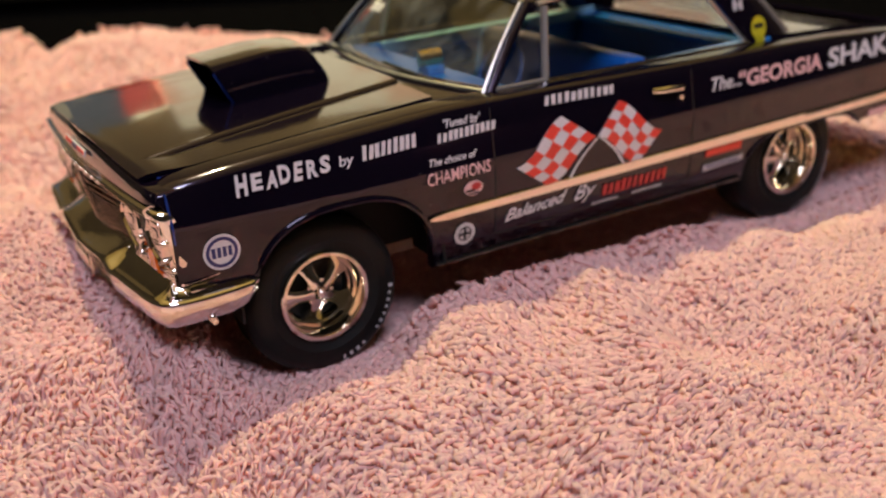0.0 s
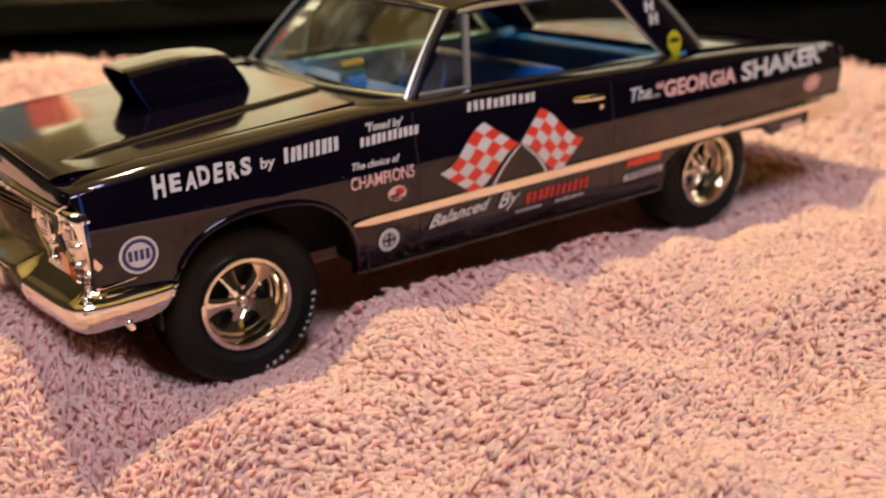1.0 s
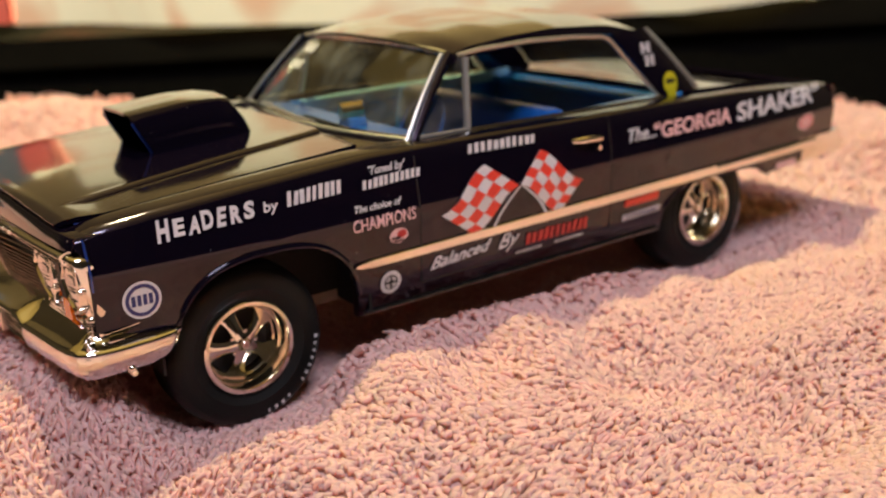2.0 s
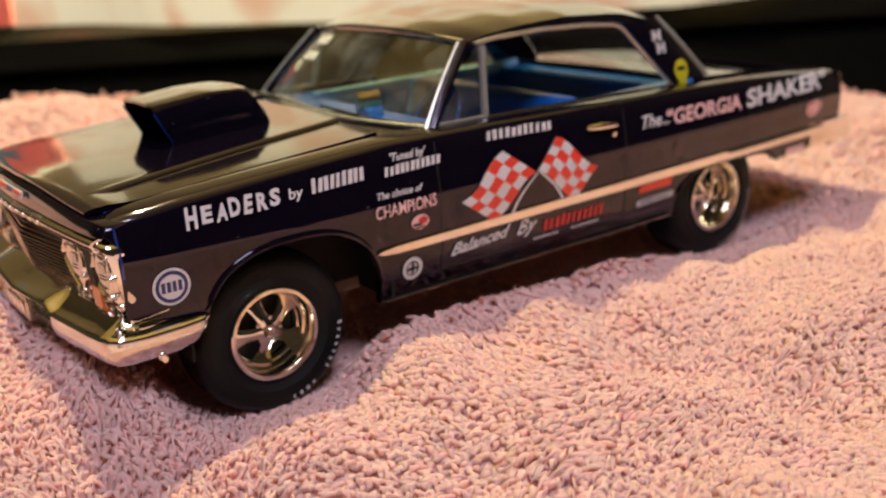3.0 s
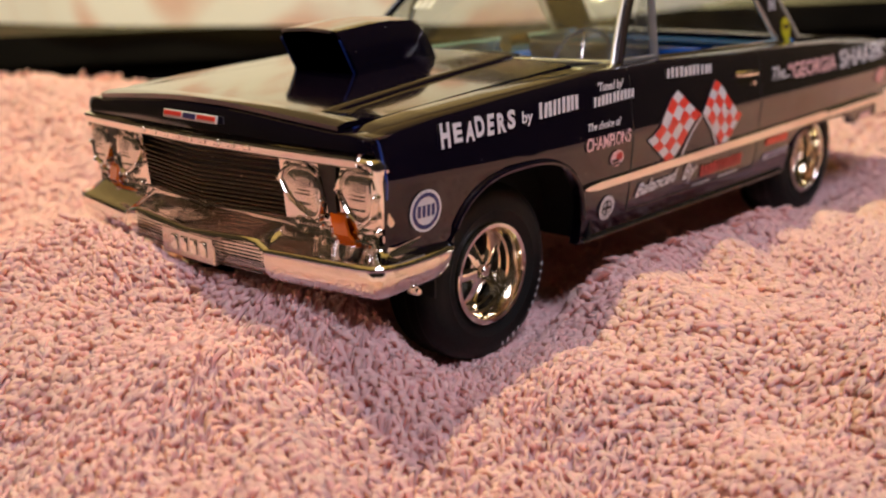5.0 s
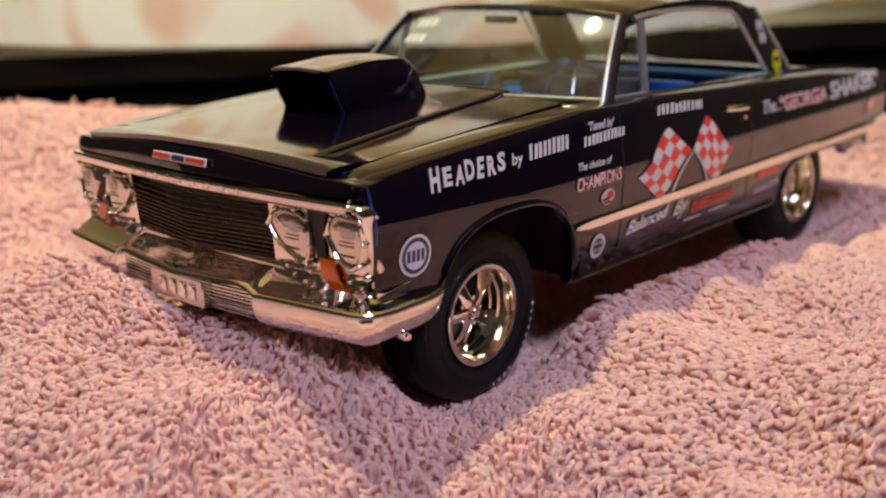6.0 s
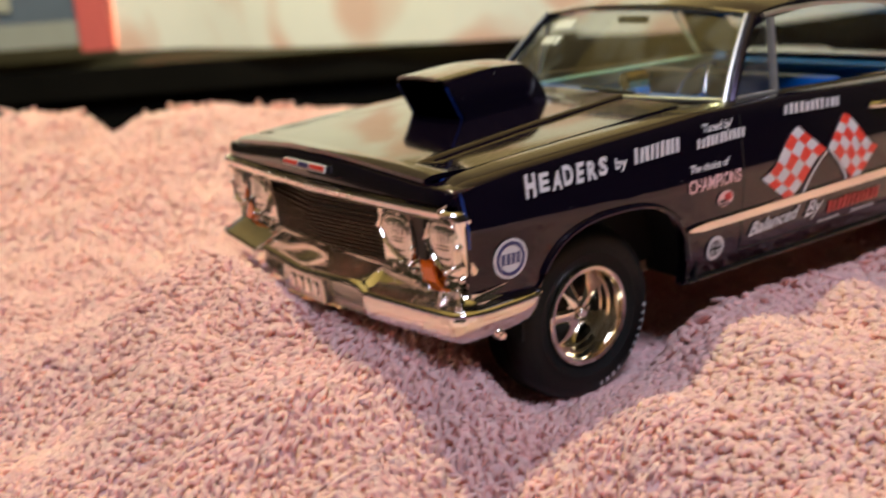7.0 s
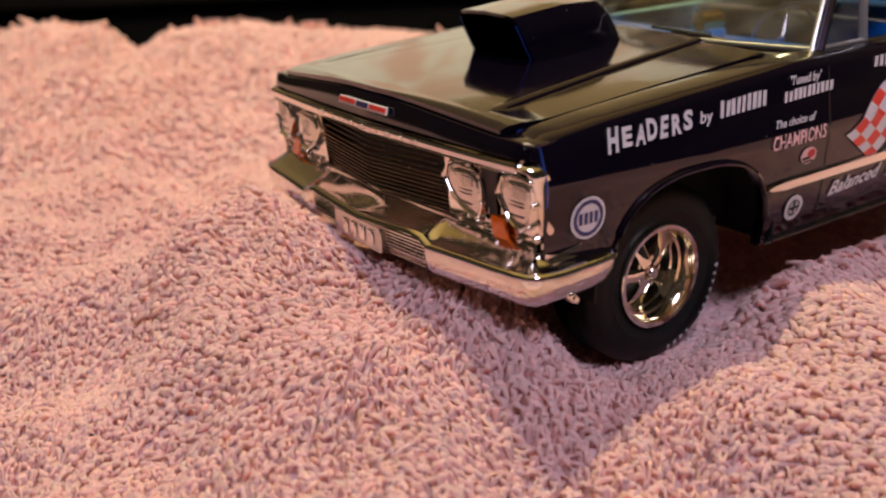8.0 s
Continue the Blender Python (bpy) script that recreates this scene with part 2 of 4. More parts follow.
def section(x):
    b, t, c = sill(x), lerp(TOP, x), lerp(CREASE, x)
    rows = [(flank(x, b) - 0.05, b + 0.004), (flank(x, b) - 0.012, b)]
    for k in range(6):
        z = b + 0.012 + (max(c - 0.015, b + 0.02) - b - 0.012) * k / 5
        rows.append((flank(x, z), z))
    for z in (c, c + 0.03, (c + t) / 2, t - 0.03):
        z = max(z, b + 0.03)
        rows.append((flank(x, z), z))
    w = flank(x, t)
    rows += [(w + 0.008, t - 0.012), (w - 0.004, t), (w - 0.03, t + 0.008), (0.80, t + 0.012), (0.795, t + 0.004), (0.795, t - 0.08)]
    return rows


def body_shell():
    xs = sorted({round(v, 4) for v in np.r_[np.linspace(-2.168, 2.56, 90), np.linspace(-1.92, -0.98, 60), np.linspace(0.96, 1.94, 50)]})
    bm = bmesh.new()
    for s in (-1, 1):
        rows = [[(x, s * y, z) for y, z in section(x)] for x in xs]
        nose = []
        for dx, inn in ((-0.046, 0.05), (-0.046, 0.02), (-0.040, 0.008), (-0.024, 0.002)):
            nose.append([(xs[0] + dx * (1 if z > 0.93 else 0.2), s * (y - inn if y > 0.9 and z > 0.93 else y), z - 0.5 * inn * (z > 0.97)) for y, z in section(xs[0])])
        grid(nose + rows, bm=bm)
    return bm


part("body", body_shell(), PAINT, car, "glossy midnight-blue body shell")

# wheel arch lips, doors' shut lines and rocker
for s in (-1, 1):
    xs = np.linspace(-1.9, -1.005, 40)
    part("wheel_arch_lip", tube([(x, s * (flank(x, sill(x)) + 0.004), sill(x)) for x in xs], 0.013), PAINT, car)
    xs = np.linspace(0.99, 1.91, 40)
    part("wheel_arch_lip", tube([(x, s * (flank(x, sill(x)) + 0.003), sill(x)) for x in xs], 0.008), PAINT, car)
    part("rocker_trim", tube([(x, s * (flank(x, 0.37) + 0.0), sill(x) + 0.012) for x in np.linspace(-0.98, 0.96, 24)], 0.009), CHROME_DULL, car)
    for xa, za, zb in ((-0.665, 0.44, 1.08), (0.56, 0.44, 1.045)):
        bm = grid([[(xa + d, s * (flank(xa, z) + 0.0012), z) for z in np.linspace(za, zb, 20)] for d in (-0.004, 0.004)])
        part("door_seam", bm, BLACK, car)
    bm = grid([[(x, s * (flank(x, 0.44) + 0.0012), 0.44 + d) for d in (-0.004, 0.004)] for x in np.linspace(-0.665, 0.56, 16)])
    part("door_seam", bm, BLACK, car)


CREASE_LINE = [(-2.3, 0.63), (-0.85, 0.44)]  # the raised creases run inwards to the rear


def hood_z(x, y):
    base = lerp([(-2.20, 1.053), (-2.1, 1.0585), (-1.5, 1.09), (-0.85, 1.118)], x)
    r = lerp(CREASE_LINE, x)
    fade = min(1, max(0, (x + 2.17) / 0.12))
    inside = 1 / (1 + math.exp((abs(y) - r) / 0.0018))
    crease = 0.006 * fade * min(1, max(0.15, (-0.85 - x) / 0.5)) * math.exp(-abs(abs(y) - r) / 0.005)
    return base - lerp([(-2.26, 0.042), (-0.9, 0.02)], x) * (y / 0.8) ** 2 - 0.016 * fade * (1 - inside) * max(0.0, 1 - 0.8 * max(0, abs(y) - r)) + crease


def nose_drop(x, y):
    """The hood bends down before it meets the nose, earlier towards its sides."""
    a = abs(y)
    turn = -2.258 + 0.040 * smooth(0.05, 0.6, a) * (1 - 0.6 * smooth(0.72, 0.93, a))
    return 0.24 * max(0.0, turn - x)


def nose_x(y):
    return -2.29 + 0.035 * abs(y) + 0.025 * (abs(y) / 0.95) ** 3


def hood():
    xs = np.r_[-2.262, -2.256, -2.248, -2.24, -2.232, -2.224, -2.216, -2.208, -2.195, -2.18, -2.165, np.linspace(-2.14, -0.86, 36)]
    rows = []
    for x in xs:
        f = (x + 2.262) / (2.262 - 0.86)
        r = lerp(CREASE_LINE, x)
        half = np.r_[np.linspace(0, r - 0.03, 24), r + np.array([-0.018, -0.010, -0.005, -0.002, 0.001, 0.004, 0.008, 0.014, 0.022]), np.linspace(r + 0.04, 0.785, 12)]
        ys = np.r_[-half[::-1], half[1:]]
        rows.append([(x + (nose_x(y) + 2.29) * (1 - f), y, hood_z(x, y) - nose_drop(x, y)) for y in ys])
    bm = grid(rows)
    return thick(bm, -0.022)


part("hood", hood(), PAINT, car, "gloss blue hood with two raised creases")

# the lip over the grille, bent down from hood and fenders
rows = []
for y in np.linspace(-0.93, 0.93, 81):
    x = nose_x(y) + 0.02 * max(0, (abs(y) - 0.86) / 0.07) ** 2
    top = hood_z(-2.17, min(abs(y), 0.78)) - nose_drop(-2.262, y) - 0.022 * max(0, (abs(y) - 0.8) / 0.162) ** 2
    deep = top - 0.938
    rows.append([(x + d, y, top - deep * f) for d, f in ((0.13, 0.035), (0.085, 0.035), (0.030, 0.04), (0.021, 0.055), (0.016, 0.11), (0.009, 0.34), (0.004, 0.62), (0.002, 0.88), (0.03, 1.0))])
part("nose_lip", thick(grid(rows), 0.01), PAINT, car, "blue painted nose over the grille")

# fender front edges: a thin bright blue line near, body paint on the far one
for s in (-1, 1):
    part("fender_edge", tube([(-2.167, s * (flank(-2.17, z) - 0.001), z) for z in np.linspace(0.78, 0.985, 10)], 0.006), EDGE_BLUE if s < 0 else PAINT, car, "bright blue fender edge" if s < 0 else "")

# cowl between hood and windshield
rows = []
for y in np.linspace(-0.79, 0.79, 31):
    b = 0.13 * (1 - (y / 0.8) ** 2)
    rows.append([(-0.875, y, 1.06 - 0.03 * (y / 0.8) ** 2), (-0.80, y, 1.07 - 0.02 * (y / 0.8) ** 2), (-0.56 - b, y, 1.082), (-0.53 - b, y, 1.09), (-0.50 - b, y, 1.085), (-0.48 - b, y, 1.0)])
part("cowl", thick(grid(rows), 0.01), PAINT, car)

# ---- greenhouse
ROOF_MID = [(-0.27, 1.475), (-0.15, 1.505), (0.1, 1.53), (0.4, 1.54), (0.8, 1.515), (1.0, 1.48), (1.12, 1.44)]


def roof_edge(x):
    return lerp([(-0.27, 0.70), (0.3, 0.715), (0.8, 0.71), (1.12, 0.69)], x)


rows = []
for x in np.linspace(-0.27, 1.12, 40):
    m, w = lerp(ROOF_MID, x), roof_edge(x)
    drop = 0.06 + 0.05 * max(0, x - 0.7)
    row = []
    for k in np.linspace(-1, 1, 41):
        bow = -0.05 * (1 - k * k) * max(0, 0.15 - (x + 0.27)) / 0.15
        row.append((x + bow, k * w, m - drop * abs(k) ** 2.6))
    row = [(x, -w - 0.012, m - drop - 0.035)] + row + [(x, w + 0.012, m - drop - 0.035)]
    rows.append(row)
part("roof", thick(grid(rows), -0.02), PAINT, car, "blue hardtop roof reflecting the room")

for s in (-1, 1):
    # windshield pillar and its bright surround
    a, b = Vector((-0.585, s * 0.845, 1.08)), Vector((-0.262, s * 0.708, 1.438))
    bm = tube([a.lerp(b, t) + Vector((-0.012 * math.sin(math.pi * t), 0, 0)) for t in np.linspace(0, 1, 8)], 0.022)
    part("windshield_pillar", bm, PAINT, car)
    bm = tube([a.lerp(b, t) + Vector((-0.035 - 0.012 * math.sin(math.pi * t), -s * 0.012, 0.004)) for t in np.linspace(0, 1, 8)], 0.010)
    part("windshield_trim", bm, SILVER, car)
    # rear pillar: a broad sloping panel
    rows = []
    for t in np.linspace(0, 1, 12):
        x0 = 0.80 + (1.135 - 0.80) * t
        x1 = 1.125 + (1.50 - 1.125) * t**0.9
        z = 1.425 - 0.385 * t
        y = 0.712 + 0.068 * t
        row = []
        for k in np.linspace(0, 1, 8):
            row.append((x0 + (x1 - x0) * k, s * (y - 0.02 * k * k - (0.10 * max(0, k - 0.8) * 5) * (0.3)), z - 0.012 * k * (1 - t)))
        rows.append(row)
    part("rear_pillar", thick(grid(rows), 0.02 * s), PAINT, car)
    # bright rail along the roof side and round the side window
    pts = [(-0.235, s * 0.742, 1.432), (-0.1, s * 0.745, 1.446), (0.2, s * 0.748, 1.452), (0.5, s * 0.745, 1.44), (0.73, s * 0.738, 1.418), (0.79, s * 0.738, 1.39), (1.12, s * 0.788, 1.045)]
    part("drip_rail", tube(pts, 0.011), SILVER, car)
    part("belt_trim", tube([(x, s * (0.835 - 0.03 * max(0, x)), lerp(TOP, x) + 0.014) for x in np.linspace(-0.56, 1.13, 16)], 0.011), CHROME, car)
    # vent window frame
    part("vent_post", tube([(-0.262, s * 0.832, 1.085), (-0.205, s * 0.76, 1.42)], 0.019), SILVER, car)
    part("vent_sill", tube([(-0.57, s * 0.842, 1.094), (-0.262, s * 0.834, 1.088)], 0.012), SILVER, car)
    bm = grid([[(-0.55, s * 0.838, 1.09), (-0.262, s * 0.828, 1.09)], [(-0.24, s * 0.757, 1.42), (-0.207, s * 0.755, 1.42)]])
    part("vent_glass", thick(bm, 0.004), GLASS, car, "clear plastic vent window")

# windshield: swept back and curved
rows = []
for t in np.linspace(0, 1, 14):
    row = []
    for k in np.linspace(-1, 1, 29):
        xb, xt = -0.575 - 0.14 * (1 - k * k), -0.255 - 0.055 * (1 - k * k)
        y = k * (0.835 - 0.135 * t)
        z = 1.088 + (1.432 + 0.037 * (1 - abs(k) ** 2.4) - 1.088) * t
        row.append((xb + (xt - xb) * t - 0.02 * math.sin(math.pi * t), y, z))
    rows.append(row)
part("windshield", thick(grid(rows), 0.005), GLASS, car, "clear curved windshield")
pts = [(-0.262 - 0.057 * (1 - k * k), k * 0.705, 1.436 + 0.04 * (1 - abs(k) ** 2.4)) for k in np.linspace(-1, 1, 25)]
part("windshield_header", tube(pts, 0.014), CHROME_DULL, car)
pts = [(-0.59 - 0.14 * (1 - k * k), k * 0.835, 1.09) for k in np.linspace(-1, 1, 25)]
part("windshield_base_trim", tube(pts, 0.011), SILVER, car)
# rear window
rows = []
for t in np.linspace(0, 1, 8):
    rows.append([(1.10 + 0.38 * t + 0.05 * (1 - k * k), k * (0.62 + 0.05 * t), 1.425 - 0.385 * t + 0.02 * (1 - k * k)) for k in np.linspace(-1, 1, 15)])
part("rear_window", thick(grid(rows), 0.005), GLASS, car, "clear rear window")

# boot lid, tail
rows = []
for x in np.r_[np.linspace(1.30, 2.44, 16), 2.52, 2.58, 2.61]:
    t = lerp(TOP, min(x, 2.6)) + 0.012 - max(0, x - 2.49) * 0.25
    rows.append([(x, y, t + 0.010 * (1 - (y / 0.81) ** 2) - 0.06 * smooth(1.45, 2.4, x) * (1 - (abs(y) / 0.805) ** 6)) for y in np.linspace(-0.805, 0.805, 31)])
part("trunk_lid", thick(grid(rows), -0.02), PAINT, car, "blue trunk lid")
rows = []
for y in np.linspace(-0.93, 0.93, 31):
    o = 0.06 * (1 - (y / 0.93) ** 2)
    rows.append([(2.54 + o, y, 0.94), (2.58 + o, y, 0.915), (2.57 + o, y, 0.8), (2.54 + o, y, 0.64), (2.50 + o, y, 0.48)])
part("tail_panel", thick(grid(rows), 0.02), PAINT, car)
rows = []
for k in np.linspace(-1, 1, 33):
    y = 0.965 * max(-1, min(1, k * 1.22))
    x = 2.65 - max(0, abs(k) - 0.82) * 2.4
    rows.append([(x - 0.06, y * 0.97, 0.50), (x, y, 0.51), (x + 0.01, y, 0.58), (x - 0.02, y, 0.65), (x - 0.08, y * 0.96, 0.665)])
part("rear_bumper", thick(grid(rows), 0.015), CHROME, car, "chrome rear bumper")

# ---- side mouldings: a spear along each flank
for s in (-1, 1):
    bm = bmesh.new()
    rows = []
    for x in np.r_[-1.03, -1.0, -0.93, np.linspace(-0.8, 2.56, 40)]:
        h = lerp([(-1.03, 0.004), (-1.0, 0.014), (-0.93, 0.022), (0.0, 0.027), (2.56, 0.036)], x)
        y, z = flank(x, 0.61), lerp([(-1.03, 0.606), (2.56, 0.62)], x)
        rows.append([(x, s * (y - 0.004), z - h), (x, s * (y + 0.012), z - h), (x, s * (y + 0.016), z - h * 0.9), (x, s * (y + 0.0175), z - h * 0.2), (x, s * (y + 0.0185), z + h * 0.62), (x, s * (y + 0.016), z + h * 0.72), (x, s * (y + 0.004), z + h * 0.8), (x, s * (y - 0.004), z + h)])
    part("side_moulding", grid(rows), CHROME, car, "silver spear moulding along the flank")
    # door handle with its lock button
    h = bmesh.new()
    tube([(0.30, s * 0.965, 0.955), (0.325, s * 0.992, 0.956), (0.40, s * 0.996, 0.954), (0.47, s * 0.99, 0.95), (0.49, s * 0.962, 0.948)], [0.012, 0.015, 0.017, 0.016, 0.012], bm=h)
    handle = part("door_handle", h, CHROME, car, "chrome door handle")
    part("lock_button", tube([(0.475, s * 0.94, 0.895), (0.475, s * 0.985, 0.895)], 0.013), CHROME, handle)

# ---- front: bumper, grille, lamps


def bumper():
    """Chrome bar wrapped round the nose: a ribbed set-back middle, a crisp ridge, and scooped side wings with raked ends."""
    path = [(-1.838, 0.972), (-1.86, 0.988), (-1.95, 0.998), (-2.1, 1.004), (-2.19, 1.002), (-2.235, 0.993), (-2.262, 0.97), (-2.28, 0.925), (-2.292, 0.85), (-2.306, 0.7), (-2.32, 0.55), (-2.328, 0.475), (-2.330, 0.455), (-2.333, 0.435), (-2.348, 0.2), (-2.356, 0.0)]
    pts = [(x, -y) for x, y in path] + [(x, y) for x, y in path[-2::-1]]
    fine = []
    for a, b in zip(pts, pts[1:]):
        for t in np.linspace(0, 1, 5)[:-1]:
            fine.append((a[0] * (1 - t) + b[0] * t, a[1] * (1 - t) + b[1] * t))
    fine.append(pts[-1])
    rows = []
    for i, (x, y) in enumerate(fine):
        a, b = fine[max(i - 2, 0)], fine[min(i + 2, len(fine) - 1)]
        d = Vector((b[0] - a[0], b[1] - a[1], 0)).normalized()
        n = Vector((-d.y, d.x, 0))
        u = abs(y)
        side = smooth(-2.26, -2.14, x)
        mid = 1 - smooth(0.435, 0.475, u)
        back = 0.03 * mid
        low = 0.427 + 0.012 * smooth(0.55, 0.95, u) * (1 - side) + 0.012 * side
        ridge = lerp([(0, 0.562), (0.42, 0.586), (0.475, 0.552), (0.9, 0.562), (1.1, 0.558)], u) - 0.006 * side
        inn = 0.135 - 0.095 * side
        top = 0.645 * (1 - side) + lerp([(-2.2, 0.598), (-1.95, 0.622), (-1.838, 0.614)], x) * side
        scoop_in, scoop_up = -0.030 - 0.012 * side, ridge + 0.018
        prof = [(-0.06, low + 0.002), (-0.022 - back, low), (-0.008 - back, low + 0.012), (0.006 - back, low + 0.035), (0.014 - back, low + 0.065), (0.016 - back, ridge - 0.042), (0.014 - back, ridge - 0.026), (0.013 - back * 0.6, ridge - 0.016), (0.018, ridge - 0.008), (0.015, ridge - 0.001), (0.007, ridge + 0.005), (-0.008, ridge + 0.010), (scoop_in, scoop_up), (scoop_in - 0.006 - (inn - 0.04) * 0.35, scoop_up + (top - scoop_up) * 0.35), (-inn * 0.9 - 0.004 * side, top - 0.010), (-inn - 0.004 + 0.006 * side, top), (-inn - 0.035, top - 0.004), (-inn - 0.035, top - 0.014), (-inn * 0.6 - 0.03, ridge), (-0.075, low + 0.03)]
        rake = 0.42 * smooth(-2.02, -1.84, x)
        rows.append([(x + n.x * o - rake * (0.614 - z), y + n.y * o, z) for o, z in prof])
    bm = grid(rows, close=True)
    ends(bm, len(rows), len(rows[0]))
    return bm


front_bumper = part("front_bumper", bumper(), CHROME, car, "polished chrome wrap-round front bumper", angle=34)


def panel_x(y):
    return -2.3462 + 0.065 * abs(y)


for i in range(8):
    z = 0.447 + i * 0.0135
    for y0, y1 in ((-0.43, -0.185), (0.185, 0.43)):
        part("panel_rib", tube([(panel_x(y) - 0.0006 * i, y, z + 0.02 * abs(y) * i / 8) for y in np.linspace(y0, y1, 5)], 0.0032, 6), CHROME, front_bumper)
for s in (-1, 1):
    bolt = part("bumper_bolt", lathe([(0.0001, -0.020), (0.012, -0.018), (0.017, -0.006), (0.017, 0.03)], 14), CHROME, front_bumper)
    bolt.location = Vector((-2.07, s * 0.988, 0.430)) * K
    bolt.rotation_euler[2] = 0 if s < 0 else math.pi
plate = part("number_plate", box((-2.360, -0.18, 0.437), (-2.325, 0.18, 0.55)), CHROME_DULL, front_bumper, "blank silver number plate", bevel=0.006)
for i in range(4):
    part("plate_figure", box((-2.368, -0.130 + i * 0.066, 0.462), (-2.358, -0.092 + i * 0.066, 0.526)), CHROME, plate, bevel=0.008)


def front_y(y, o=0.0):
    """The grille's face, o behind it."""
    return nose_x(y) + 0.020 + o


def lean(bm):
    """The whole front rakes back towards its foot."""
    for v in bm.verts:
        v.co.x += 0.20 * max(0.0, 0.93 - v.co.z) - 0.018
    return bm


# chrome surround, with rounded ends
rows = []
for a in np.linspace(0, 2 * math.pi, 97):
    c, s_ = math.cos(a), math.sin(a)
    e = 0.2
    y, z = 0.958 * math.copysign(abs(c) ** e, c), 0.785 + 0.158 * math.copysign(abs(s_) ** e, s_)
    yi, zi = y * 0.972, 0.785 + (z - 0.785) * 0.84
    x = front_y(y) + 0.02 * max(0.0, (abs(y) - 0.9) / 0.06) ** 2
    rows.append([(x + 0.05, y, z), (x + 0.012, y, z), (x - 0.004, y * 0.997, z * 0.75 + zi * 0.25), (x - 0.014, y * 0.99, z * 0.45 + zi * 0.55), (x - 0.015, y * 0.98, z * 0.2 + zi * 0.8), (x - 0.006, yi, zi), (x + 0.05, yi, zi)])
part("grille_surround", lean(thick(grid(rows), 0.004)), CHROME, car, "chrome grille surround")
# header bar with raised bars
rows = [[(front_y(y) + 0.01, y, 0.888), (front_y(y) - 0.014, y, 0.890), (front_y(y) - 0.019, y, 0.897), (front_y(y) - 0.023, y, 0.922), (front_y(y) - 0.016, y, 0.932), (front_y(y) + 0.03, y, 0.947)] for y in np.linspace(-0.9, 0.9, 41)]
header = part("grille_header", lean(thick(grid(rows), 0.01)), CHROME, car)
for i in range(9):
    y = (i - 4) * 0.088
    part("raised_bar", lean(box((front_y(y) - 0.030, y - 0.019, 0.906), (front_y(y) - 0.012, y + 0.019, 0.928))), CHROME, header, bevel=0.005)
# grille: dark pan, fine horizontal bars standing forward in a shallow V
part("grille_pan", lean(thick(grid([[(front_y(y, 0.085), y, z) for z in (0.58, 0.92)] for y in np.linspace(-0.92, 0.92, 31)]), 0.01)), BLACK, car)
for i in range(13):
    z = 0.640 + i * 0.0185
    deep = 0.012 + 0.04 * smooth(0.79, 0.86, z)
    half = 0.455 + 0.03 * math.sin(math.pi * i / 12)
    part("grille_bar", lean(tube([(front_y(y, deep) - 0.04 * max(0.0, 1 - abs(y) / 0.46), y, z + 0.008 * abs(y)) for y in np.linspace(-half, half, 21)], 0.0048, 6)), GRILLE, car)
part("grille_foot", lean(thick(grid([[(front_y(y) + o - 0.03 * max(0.0, 1 - abs(y) / 0.46), y, z) for o, z in ((0.06, 0.64), (0.02, 0.632), (0.0, 0.612), (-0.01, 0.60))] for y in np.linspace(-0.5, 0.5, 25)]), 0.006)), CHROME_DULL, car)
# lamps: two tall faceted shields a side, a dark slot and an amber lamp between
OUTER = [(-0.112, 0.80), (-0.088, 0.850), (-0.050, 0.882), (0.045, 0.884), (0.074, 0.862), (0.080, 0.79), (0.066, 0.722), (0.030, 0.688), (-0.020, 0.690), (-0.062, 0.722)]
INNER = [(-0.140, 0.805), (-0.108, 0.852), (-0.055, 0.874), (0.035, 0.872), (0.072, 0.850), (0.090, 0.790), (0.088, 0.712), (0.066, 0.676), (0.030, 0.678), (-0.036, 0.706), (-0.096, 0.752)]


def shield(outline, f, n=40):
    """The outline shrunk by f about its middle, with rounded corners."""
    pts = np.array(outline)
    mid = pts.mean(0)
    ring = []
    for k in range(n):
        t = k / n * len(pts)
        i, r = int(t), t - int(t)
        a, b, c, d = (pts[(i + q) % len(pts)] for q in (-1, 0, 1, 2))
        p = b * (1 - r) + c * r
        p = p + 0.10 * (r * (1 - r)) * (2 * (b + c) - 2 * a * 0.5 - 2 * d * 0.5 - (b + c))
        ring.append(mid + (p - mid) * f)
    return ring


